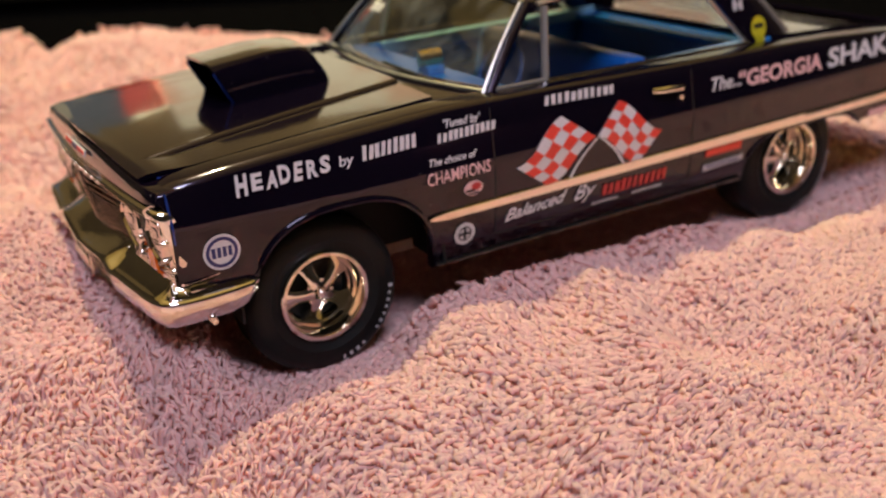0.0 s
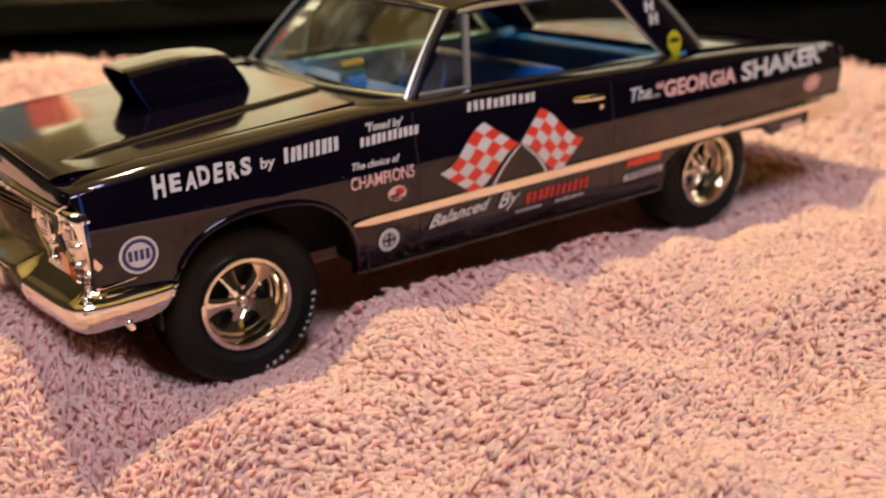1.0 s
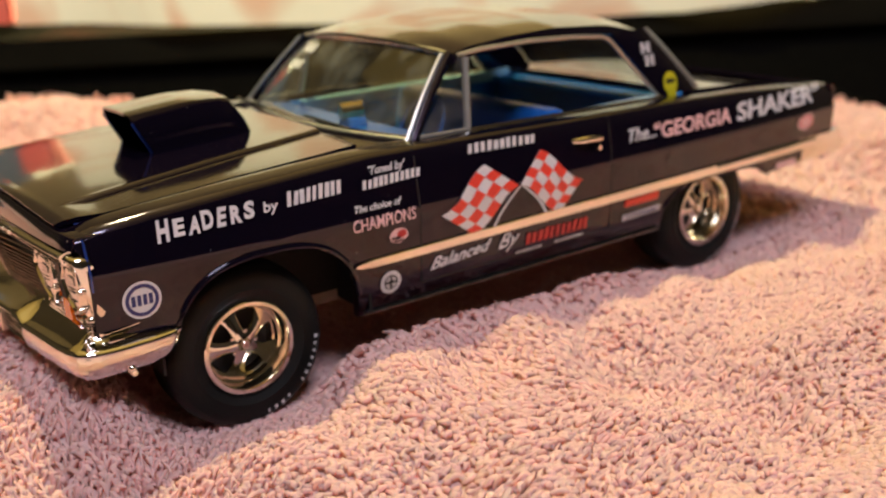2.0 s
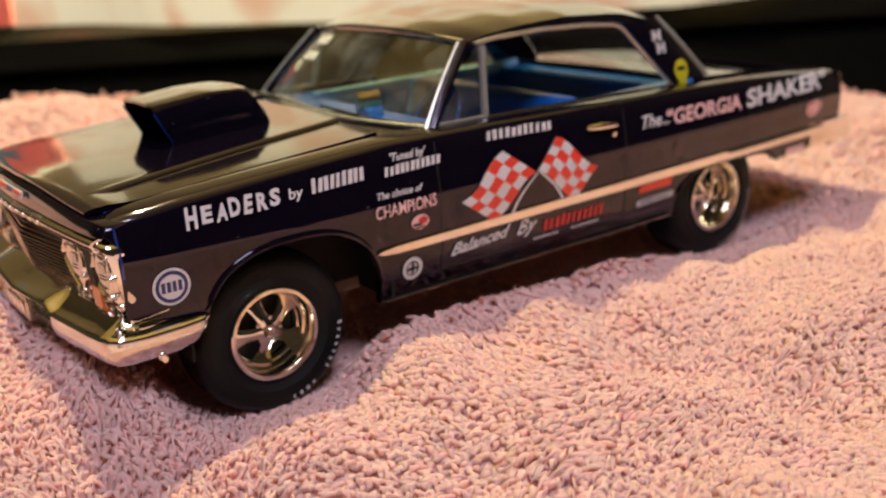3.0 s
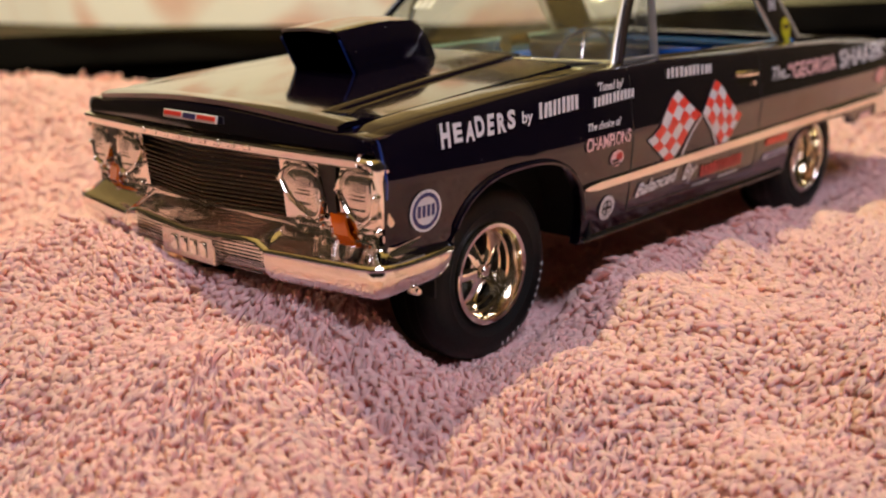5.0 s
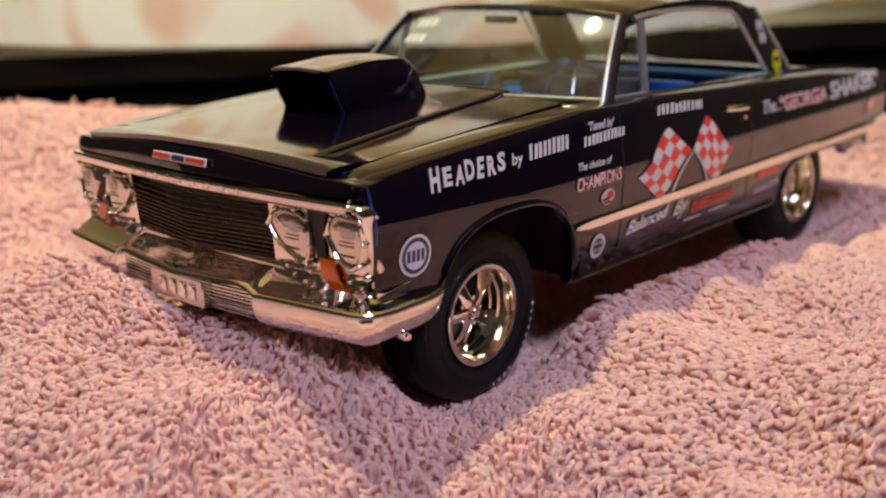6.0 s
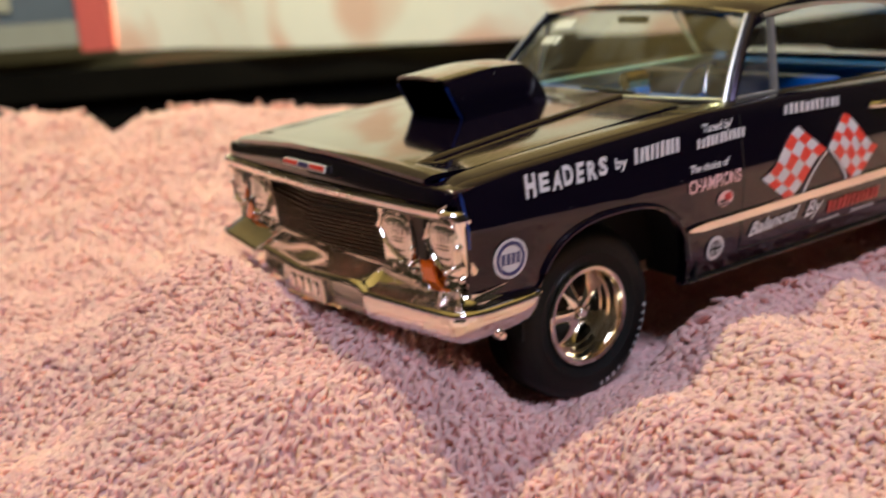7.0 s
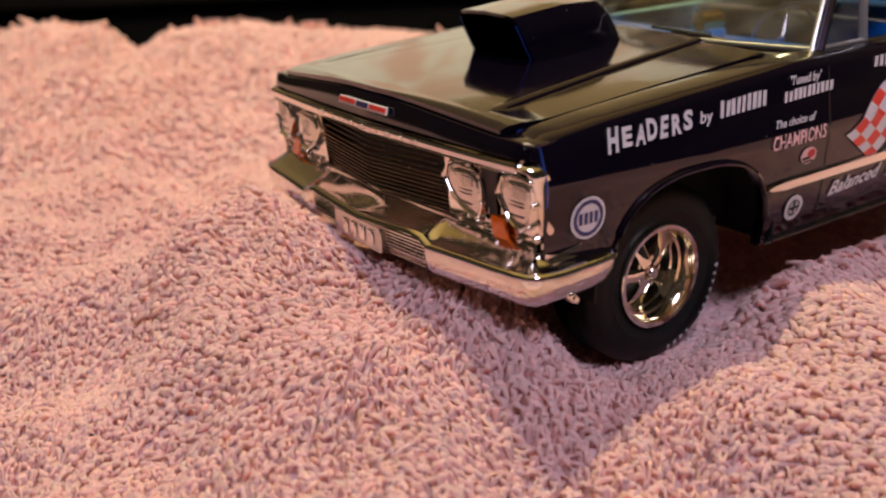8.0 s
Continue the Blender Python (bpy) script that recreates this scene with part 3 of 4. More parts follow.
for s in (-1, 1):
    rows = []
    for y in np.linspace(0.465, 0.945, 18):
        b = 0.05 * max(0, (y - 0.87) / 0.075) ** 2
        o = 0.02 * max(0.0, (y - 0.9) / 0.045) ** 2
        rows.append([(front_y(y) + 0.05 + o, s * y, 0.93 - b), (front_y(y) + 0.029 + o, s * y, 0.925 - b), (front_y(y) + 0.024 + o, s * y, 0.885 - b), (front_y(y) - 0.006 + o, s * y, 0.62), (front_y(y) + 0.05 + o, s * y, 0.60)])
    part("lamp_panel", lean(thick(grid(rows), 0.006)), CHROME, car, "chrome panel round the headlamps")
    for yc, outline in ((0.600, INNER), (0.866, OUTER)):
        def ring_at(f, o):
            return [(front_y(yc) + o + 0.06 * (y + 0.02) + 0.22 * (z - 0.785), s * (yc + y), z) for y, z in shield(outline, f)]

        rows = [ring_at(f, o) for f, o in ((1.0, 0.03), (1.0, 0.002), (0.965, -0.010), (0.90, -0.012), (0.84, -0.004), (0.82, 0.008), (0.60, 0.010), (0.2, 0.010))]
        bezel = part("lamp_bezel", lean(grid(rows, close=True)), CHROME, car, "chrome headlamp bezel")
        rows = [ring_at(f, o) for f, o in ((0.81, 0.010), (0.80, -0.002), (0.76, -0.006), (0.60, -0.009), (0.40, -0.011), (0.20, -0.0125), (0.02, -0.013))]
        lens = part("headlamp", lean(grid(rows, close=True)), CLEAR, bezel, "silvered headlamp lens")
        mid = np.array(outline).mean(0)
        for k in range(7):
            dy = (k - 3) * 0.0105
            h = 0.020 * math.sqrt(1 - (dy / 0.045) ** 2)
            part("lens_rib", lean(tube([(front_y(yc) - 0.0135 + 0.1 * abs(dy) + 0.22 * (mid[1] + 0.03 + q * h - 0.785), s * (yc + mid[0] + dy + 0.008), mid[1] + 0.03 + q * h) for q in (-1, 1)], 0.0034, 6)), CHROME_DULL, lens)
        for q in (0.0, -0.014, -0.05):
            part("lens_rib", lean(tube([(front_y(yc) - 0.0135 + 0.1 * abs(dy) + 0.22 * (mid[1] + q - 0.785), s * (yc + mid[0] + dy), mid[1] + q) for dy in np.linspace(-0.04, 0.04, 5)], 0.0026, 6)), CHROME_DULL, lens)
        for k in range(0, 40, 5):
            y, z = shield(outline, 1.02)[k]
            stud = part("bezel_stud", lathe([(0.0001, -0.012), (0.007, -0.009), (0.011, 0.0), (0.011, 0.02)], 10), CHROME, bezel)
            stud.location, stud.rotation_euler[2] = Vector((front_y(yc) - 0.022 + 0.20 * (0.93 - 0.785), s * (yc + y), z)) * K, -math.pi / 2
    # dark slot between the lamps, narrowing to its foot
    rows = [[(front_y(0.72) + o, s * (0.722 + w), z) for w in (-hw, hw)] for z, hw, o in ((0.885, 0.050, 0.014), (0.84, 0.040, 0.010), (0.77, 0.026, 0.002), (0.69, 0.024, -0.006))]
    part("lamp_slot", lean(thick(grid(rows), 0.004)), BLACK, car)
    rows = [[(front_y(y) + o, s * (y + 0.35 * (0.66 - z)), z) for z, o in ((0.606, 0.02), (0.609, -0.020), (0.635, -0.034), (0.655, -0.028), (0.680, -0.024), (0.706, -0.012), (0.710, 0.02))] for y in np.linspace(0.732, 0.802, 6)]
    signal = part("turn_signal", lean(thick(grid(rows), 0.012)), ORANGE, car, "amber turn signal lens")
    for z in (0.640, 0.676):
        bulb = part("signal_bulb", lathe([(0.0001, -0.006), (0.010, -0.005), (0.013, 0.004)], 12), DARK_RED, signal)
        bulb.location, bulb.rotation_euler[2] = Vector((front_y(0.764) - 0.032 + 0.20 * (0.93 - z), s * (0.764 + 0.35 * (0.66 - z)), z)) * K, -math.pi / 2
    # ribbed foot under the lamps
    for i in range(5):
        z = 0.604 + i * 0.0135
        part("foot_rib", lean(tube([(front_y(y, -0.004 - 0.004 * (4 - i)), s * y, z) for y in np.linspace(0.50 + 0.012 * i, 0.715 - 0.004 * i, 8)], 0.0064, 6)), CHROME, car)
        part("foot_rib", lean(tube([(front_y(y, -0.004 - 0.004 * (4 - i)), s * y, z) for y in np.linspace(0.822 + 0.006 * i, 0.935, 6)], 0.0064, 6)), CHROME, car)
    for y, z in ((0.535, 0.652), (0.57, 0.622), (0.655, 0.648), (0.845, 0.640), (0.90, 0.622), (0.925, 0.66)):
        stud = part("foot_stud", lathe([(0.0001, -0.02), (0.012, -0.015), (0.019, 0.0), (0.019, 0.02)], 12), CHROME, car)
        stud.location, stud.rotation_euler[2] = Vector((front_y(y) - 0.020 + 0.20 * (0.93 - z), s * y, z)) * K, -math.pi / 2

# ---- hood scoop: a wedge with an open raked mouth
def scoop():
    rows = []
    for t in np.linspace(0, 1, 14):
        ring = []
        for y, z in ((-0.185, 0.0), (-0.185, 0.45), (-0.178, 0.85), (-0.16, 0.97), (-0.12, 1.0), (0.0, 1.03), (0.12, 1.0), (0.16, 0.97), (0.178, 0.85), (0.185, 0.45), (0.185, 0.0)):
            top = lerp([(0, 0.195), (0.5, 0.215), (0.82, 0.205), (0.93, 0.175), (1.0, 0.10)], t)
            x = -1.575 - 0.10 * z + (0.475 + 0.10 * z) * t - (0.03 * z * t if t > 0.9 else 0)
            ring.append((x, y * (1 + 0.05 * (1 - t)), hood_z(-1.4, 0) - 0.012 + 0.012 * t + top * z))
        rows.append(ring)
    bm = grid(rows)
    bm.verts.ensure_lookup_table()
    bm.faces.new(bm.verts[-11:])
    return thick(bm, -0.014)


scoop_ob = part("hood_scoop", scoop(), PAINT, car, "blue raised hood scoop with an open mouth")
part("scoop_floor", box((-1.57, -0.165, 1.075), (-1.2, 0.165, 1.088)), BLACK, scoop_ob)

# thin bright blue lines along the hood sides, creases and scoop mouth
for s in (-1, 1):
    part("hood_edge", tube([(x, s * 0.787, hood_z(x, 0.785) - 0.006) for x in np.linspace(-2.15, -0.88, 24)], 0.005, 6), EDGE_BLUE, car)
    part("crease_edge", tube([(x, s * (lerp(CREASE_LINE, x) + 0.007), hood_z(x, lerp(CREASE_LINE, x) + 0.007)) for x in np.linspace(-2.12, -1.2, 24)], 0.0035, 6), EDGE_BLUE, car)
    part("scoop_edge", tube([(-1.582 - 0.10 * z, s * 0.19, 1.085 + 0.195 * z) for z in (0.0, 0.4, 0.85)], 0.005, 6), EDGE_BLUE, scoop_ob)

# ---- emblem on the nose
bm = bmesh.new()
em = part("nose_emblem", box((-0.004, -0.18, -0.016), (0.004, 0.18, 0.016)), WHITE, car, "small red, white and blue badge", bevel=0.003)
em.location, em.rotation_euler = Vector((-2.292, 0, 1.0)) * K, (0, radians(14), 0)
for y0, y1, m in ((-0.172, -0.055, RED), (-0.04, 0.04, INK_BLUE), (0.055, 0.172, RED)):
    part("badge_field", box((-0.007, y0, -0.006 if m is RED else -0.01), (-0.004, y1, 0.011)), m, em)

# ---- wheels


def wheel(name, x, s, width, inset):
    hub = empty(name, (x, s * inset, HUB))
    hub.parent = car
    if s > 0:
        hub.rotation_euler[2] = math.pi
    R, w = 0.372, width
    o = -0.085  # outer sidewall in front of the hub's face
    prof = [(0.20, o + 0.02), (0.214, o + 0.002), (0.240, o - 0.006), (0.262, o - 0.016), (0.268, o - 0.013), (0.300, o - 0.014), (0.336, o - 0.006), (0.340, o - 0.002), (0.356, o + 0.010), (0.367, o + 0.03), (R, o + 0.06), (R, o + w - 0.06), (0.367, o + w - 0.03), (0.352, o + w - 0.008), (0.3, o + w), (0.2, o + w - 0.02)]
    tyre = part("tyre", lathe(prof, 64), RUBBER, hub, "black rubber racing tyre with white sidewall lettering")
    for q in (-0.5, 0, 0.5):
        part("tread_groove", lathe([(R + 0.0006, o + w / 2 + q * w * 0.45 - 0.005), (R + 0.0006, o + w / 2 + q * w * 0.45 + 0.005)], 64), BLACK, tyre)
    rim = part("rim", lathe([(0.200, o + 0.03), (0.212, o - 0.004), (0.211, o - 0.012), (0.206, o - 0.015), (0.190, o - 0.014), (0.186, o - 0.006), (0.182, o + 0.02), (0.178, o + 0.05), (0.168, o + 0.055), (0.165, o + 0.085), (0.158, o + 0.09), (0.155, o + 0.14), (0.150, o + 0.145)], 64), LAMP_GOLD_CHROME, hub, "deep chrome wheel rim tinted with gold lamp light")
    part("rim_lip", lathe([(0.212, o - 0.006), (0.211, o - 0.0135), (0.206, o - 0.017), (0.192, o - 0.0155), (0.188, o - 0.008)], 64), CHROME, rim, "bright outer rim lip")
    part("brake_drum", lathe([(0.0001, o + 0.13), (0.15, o + 0.13), (0.15, o + 0.16)], 40), BLACK, rim)
    for k in range(5):
        a = 2 * math.pi * k / 5 + 0.68
        rows = []
        for t in np.linspace(0, 1, 7):
            r = 0.03 + 0.135 * t
            hw = lerp([(0, 0.032), (0.3, 0.026), (0.6, 0.030), (0.82, 0.044), (1, 0.074)], t)
            d = lerp([(0, o + 0.045), (0.3, o + 0.052), (1, o + 0.085)], t)
            rows.append([(r * math.cos(a) - q * math.sin(a), dd, r * math.sin(a) + q * math.cos(a)) for q, dd in ((-hw, d + 0.03), (-hw, d + 0.008), (-hw * 0.5, d), (hw * 0.5, d), (hw, d + 0.008), (hw, d + 0.03))])
        part("spoke", grid(rows), CHROME, hub)
        b = a + math.pi / 5
        lug = part("lug_nut", lathe([(0.0001, -0.02), (0.009, -0.018), (0.013, 0.0), (0.013, 0.05)], 8), CHROME, hub)
        lug.location = Vector((0.058 * math.cos(b), o + 0.07, 0.058 * math.sin(b))) * K
    part("hub_cap", lathe([(0.0001, o + 0.022), (0.018, o + 0.022), (0.024, o + 0.028), (0.03, o + 0.05), (0.052, o + 0.056), (0.056, o + 0.08)], 20), CHROME, hub)
    # white marks on the sidewall
    if s < 0:
        for deg in [-6 - 6.2 * k for k in range(7)] + [-60 - 6.6 * k for k in range(4)]:
            a = radians(deg)
            hw = random.uniform(0.004, 0.009)
            rr = (0.312, 0.312 + random.uniform(0.015, 0.024))
            bm = grid([[(r * math.cos(a + d / r), lerp([(0.240, o - 0.006), (0.300, o - 0.014), (0.336, o - 0.006), (0.356, o + 0.010)], r) - 0.003, r * math.sin(a + d / r)) for d in (-hw, -hw * 0.2, hw)] for r in rr])
            part("sidewall_mark", bm, WHITE, tyre)
    return hub


for s in (-1, 1):
    wheel("front_wheel", FRONT_AXLE, s, 0.24, WHEEL_Y)
    wheel("rear_wheel", REAR_AXLE, s, 0.27, WHEEL_Y - 0.015)
# wheel wells, floor pan and axles
part("floor_pan", box((-2.0, -0.66, 0.34), (1.95, 0.66, 0.46)), BOUNCE_TAN, car, "unseen chassis floor, light tan to bounce warm light down", bevel=0.02)
for s in (-1, 1):
    part("inner_sill", box((-0.95, s * 0.8 - 0.1, 0.375), (0.98, s * 0.8 + 0.1, 0.5)), UNDER, car, bevel=0.01)
    for xc, h, w in ((-1.44, 0.93, 0.50), (1.45, 0.90, 0.52)):
        rows = [[(xc + w * math.cos(a), s * y, 0.36 + (h - 0.36) * abs(math.sin(a)) ** 0.8) for y in (0.58, 0.955 if xc < 0 else 0.94)] for a in np.linspace(0 if xc < 0 else 0.3, math.pi, 21)]
        part("wheel_well", thick(grid(rows), 0.01), UNDER, car)
for x in (FRONT_AXLE, REAR_AXLE):
    part("axle", tube([(x, -0.8, HUB), (x, 0.8, HUB)], 0.03), UNDER, car)
# Unseen sheet added behind the bumper to stop light leaking under the nose.
part("light_stop_pan", box((-2.21, -0.93, 0.445), (-1.93, 0.93, 0.475)), UNDER, car)
part("engine_bay", box((-2.1, -0.70, 0.42), (-0.75, 0.70, 0.86)), UNDER, car)
# ---- interior
part("cabin_floor", box((-0.62, -0.78, 0.44), (1.45, 0.78, 0.50)), BLUE, car, "blue moulded cabin tub")


def soft_box(lo, hi, r=0.05, skew=0.0):
    bm = box(lo, hi)
    for v in bm.verts:
        if v.co.z > (lo[2] + hi[2]) / 2:
            v.co.x += skew
    bmesh.ops.bevel(bm, geom=bm.edges[:], offset=r, segments=4, affect="EDGES", profile=0.6)
    return bm


for x in (0.12, 0.92):
    part("seat_cushion", soft_box((x - 0.34, -0.70, 0.5), (x + 0.2, 0.70, 0.74), 0.06), BLUE, car, "blue bench seat")
    part("seat_back", soft_box((x + 0.12, -0.70, 0.62), (x + 0.28, 0.70, 1.06 if x < 0.5 else 1.03), 0.06, 0.12), BLUE, car)
part("dashboard", soft_box((-0.66, -0.78, 0.80), (-0.36, 0.78, 1.07), 0.04, -0.03), BLUE, car, "blue dashboard")
part("package_shelf", box((1.15, -0.74, 0.99), (1.46, 0.74, 1.02)), BLUE_PALE, car)
for s in (-1, 1):
    part("door_card", soft_box((-0.58, s * 0.785 - 0.012, 0.5), (1.35, s * 0.785 + 0.012, 1.055), 0.01), BLUE_PALE, car, "pale blue door panel")
    part("door_rail", soft_box((-0.3, s * 0.765 - 0.03, 0.985), (1.32, s * 0.765 + 0.02, 1.058), 0.012), SKY, car, "sky-blue rail along the door top")
    part("arm_rest", soft_box((-0.15, s * 0.75 - 0.03, 0.78), (0.45, s * 0.75 + 0.03, 0.84), 0.02), BLUE, car)
ring = [(0.17 * math.cos(a), 0.17 * math.sin(a), 0) for a in np.linspace(0, 2 * math.pi, 33)]
wheel_m = pose(-0.22, -0.38, 1.04, 0, -62, 0)
bm = tube([wheel_m @ Vector(p) for p in ring], 0.011)
steer = part("steering_wheel", bm, BLUE, car, "thin blue steering wheel")
part("steering_column", tube([(-0.22, -0.38, 1.04), (-0.5, -0.38, 0.9)], 0.02), BLUE, car)
for a in (0.2, 2.94):
    part("steering_spoke", tube([wheel_m @ Vector((0, 0, 0)), wheel_m @ Vector((0.17 * math.cos(a), 0.17 * math.sin(a), 0))], 0.008), CHROME_DULL, steer)
tach = part("tachometer", tube([(-0.585, -0.19, 1.145), (-0.47, -0.215, 1.15)], [0.045, 0.045], 20), GOLD, car, "brass-coloured rev counter on the dash")
part("tachometer_stand", box((-0.57, -0.26, 1.05), (-0.47, -0.14, 1.112)), BLUE_PALE, tach, bevel=0.01)
part("rear_view_mirror", soft_box((-0.33, -0.1, 1.40), (-0.30, 0.1, 1.435), 0.01), BLACK, car)
# wipers
for y in (-0.42, 0.38):
    w = part("wiper", tube([(-0.70 + 0.08 * abs(y), y, 1.098), (-0.71 + 0.02, y + 0.3, 1.106)], 0.007), CHROME_DULL, car)
    part("wiper_blade", tube([(-0.695, y + 0.06, 1.112), (-0.69, y + 0.42, 1.118)], 0.008), BLACK, w)

# ---- lettering and decals on the near flank


def on_flank(x, z, out=0.0045):
    return (x, -(flank(x, z) + out), z)


def decal(name, polys, mat, label="", parent=None, out=0.006):
    bm = bmesh.new()
    for poly in polys:
        bm.faces.new([bm.verts.new(on_flank(x, z, out)) for x, z in poly])
    return part(name, bm, mat, parent or car, label, smooth=False)


def lettering(name, text, x, z, size, mat, x_end=None, z_end=None, shear=0.0, label="", bold=0.0, place=None):
    """Words laid on the near flank from (x, z) to (x_end, z_end), size high."""
    cu = bpy.data.curves.new(name, "FONT")
    cu.body, cu.size, cu.shear, cu.offset, cu.resolution_u = text, 1.0, shear, bold, 3
    tmp = new(name, cu)
    bpy.context.view_layer.update()
    me = bpy.data.meshes.new_from_object(tmp.evaluated_get(bpy.context.evaluated_depsgraph_get()))
    bpy.data.objects.remove(tmp)
    me.name = name
    co = np.zeros(len(me.vertices) * 3)
    me.vertices.foreach_get("co", co)
    co = co.reshape(-1, 3)
    lo, hi = co.min(0), co.max(0)
    long = (x_end - x) if x_end else (hi[0] - lo[0]) * size
    tilt = ((z_end if z_end is not None else z) - z) / long
    for v, (u, w, _) in zip(me.vertices, co):
        a = (u - lo[0]) / (hi[0] - lo[0]) * long
        v.co = Vector((place or on_flank)(x + a, z + w * size / 0.72 + tilt * a, 0.0075)) * K
    me.materials.append(mat)
    ob = new(name, me)
    ob.parent = car
    if label:
        ob["label"] = label
    return ob


def bars(name, x, z, x_end, z_end, h, n, mat, label=""):
    """A row of plain painted bars."""
    step = (x_end - x) / n
    for i in range(n):
        w = step * random.uniform(0.55, 0.78)
        a, b = x + i * step, x + i * step + w
        za, zb = z + (z_end - z) * i / n, z + (z_end - z) * (i + 0.62) / n
        lift, k = h * random.uniform(0.9, 1.05), random.uniform(0.1, 0.2) * h
        decal(name, [[(a, za), (b, zb), (b + k, zb + lift), (a + k, za + lift)]], mat, label)


for i, ch in enumerate("HEADERS"):
    x0 = -1.895 + i * 0.0605 + 0.008 * (i > 0)
    lettering("headers_letter", ch, x0, 0.919 + 0.0015 * i + 0.004 * math.sin(2.4 * i) + (0.006 if i else 0), (0.084 if i == 0 else 0.07) + 0.004 * math.sin(5 * i), WHITE, x0 + (0.056 if i == 0 else 0.05), None, 0.12 + 0.12 * math.sin(3.7 * i), "white hand-painted letter" if i == 0 else "", 0.045)
lettering("by_lettering", "by", -1.435, 0.945, 0.045, WHITE, -1.365, 0.945, 0.1, "", 0.02)
bars("name_bar", -1.325, 0.945, -1.055, 0.955, 0.062, 9, WHITE, "row of white painted bars")
lettering("tuned_lettering", "'Tuned by'", -0.915, 1.008, 0.036, WHITE, -0.72, 1.008, 0.25, "", 0.025)
bars("name_bar", -0.955, 0.945, -0.642, 0.955, 0.042, 11, WHITE, "row of white painted bars")
lettering("choice_lettering", "The choice of", -1.01, 0.852, 0.032, WHITE, -0.76, 0.852, 0.35, "", 0.022)
lettering("champions_lettering", "CHAMPIONS", -1.03, 0.766, 0.058, PINK_INK, -0.695, 0.768, 0.0, "rose block lettering", 0.015)
bars("name_bar", -0.365, 1.005, 0.06, 0.990, 0.046, 11, WHITE, "row of white painted bars")
lettering("the_lettering", "The...", 0.69, 0.885, 0.07, WHITE, 0.90, 0.885, 0.35, "", 0.015)
lettering("georgia_lettering", "\u201cGEORGIA", 0.885, 0.873, 0.082, PINK_INK, 1.52, 0.868, 0.12, "rose hand-painted lettering", 0.03)
lettering("shaker_lettering", "SHAKER\u201d", 1.57, 0.865, 0.10, WHITE, 2.42, 0.87, 0.12, "white hand-painted lettering", 0.03)
lettering("balanced_lettering", "Balanced", -0.62, 0.492, 0.06, WHITE, -0.25, 0.515, 0.5, "", 0.02)
lettering("balanced_by_lettering", "By", -0.21, 0.50, 0.075, WHITE, -0.07, 0.505, 0.45, "", 0.01)
bars("name_bar", -0.03, 0.482, 0.40, 0.482, 0.062, 11, DARK_RED, "row of red painted bars")
bars("small_bar", -0.09, 0.446, 0.08, 0.446, 0.014, 9, WHITE)
bars("small_bar", 0.17, 0.446, 0.37, 0.446, 0.014, 9, WHITE)


def disc(xc, zc, rx, rz, n=28, r0=0.0):
    a = [2 * math.pi * k / n for k in range(n + 1)]
    if not r0:
        return [[(xc + rx * math.cos(t), zc + rz * math.sin(t)) for t in a[:-1]]]
    return [[(xc + rx * math.cos(p), zc + rz * math.sin(p)), (xc + rx * math.cos(q), zc + rz * math.sin(q)), (xc + r0 * rx * math.cos(q), zc + r0 * rz * math.sin(q)), (xc + r0 * rx * math.cos(p), zc + r0 * rz * math.sin(p))] for p, q in zip(a, a[1:])]


def bar(x, z, w, h):
    return [(x - w, z - h), (x + w, z - h), (x + w, z + h), (x - w, z + h)]


d = decal("round_decal", disc(-1.99, 0.708, 0.078, 0.078), WHITE, "round white sponsor decal with a blue ring")
decal("decal_ring", disc(-1.99, 0.708, 0.067, 0.067, r0=0.78), INK_BLUE, parent=d, out=0.0075)
decal("decal_bars", [bar(-2.025 + i * 0.023, 0.708, 0.008, 0.022) for i in range(4)], INK_BLUE, parent=d, out=0.0075)
d = decal("round_decal", disc(-0.84, 0.488, 0.056, 0.056), WHITE, "small round white decal with a dark cross")
decal("decal_ring", disc(-0.84, 0.488, 0.036, 0.036, r0=0.85), BLACK, parent=d, out=0.0075)
decal("decal_cross", [bar(-0.84, 0.488, 0.03, 0.006), bar(-0.84, 0.488, 0.006, 0.03)], BLACK, parent=d, out=0.0075)
d = decal("oval_decal", disc(-0.79, 0.705, 0.05, 0.036), PINK_INK, "small oval red and black decal")
decal("decal_field", disc(-0.775, 0.712, 0.026, 0.018), DARK_RED, parent=d, out=0.0075)
decal("decal_bars", [bar(-0.805, 0.695, 0.025, 0.006), bar(-0.79, 0.68, 0.03, 0.004)], BLACK, parent=d, out=0.0075)
d = decal("oval_decal", disc(2.24, 0.755, 0.085, 0.05), PINK_INK, "oval rose decal near the tail")
decal("decal_ring", disc(2.24, 0.755, 0.07, 0.038, r0=0.8), DARK_RED, parent=d, out=0.0075)
decal("strip_decal", [[(0.66, 0.535), (0.92, 0.535), (0.93, 0.578), (0.67, 0.572)]], RED, "red and white strip decal")
decal("strip_decal", [[(0.655, 0.455), (0.945, 0.462), (0.945, 0.497), (0.655, 0.492)]], WHITE, "grey lettered strip decal")
decal("decal_bars", [bar(0.69 + i * 0.027, 0.477, 0.008, 0.011) for i in range(9)], INK_BLUE, out=0.0075)
decal("strip_decal", [[(1.98, 0.50), (2.17, 0.50), (2.17, 0.54), (1.98, 0.54)]], PINK_INK, "pale strip decal behind the wheel")


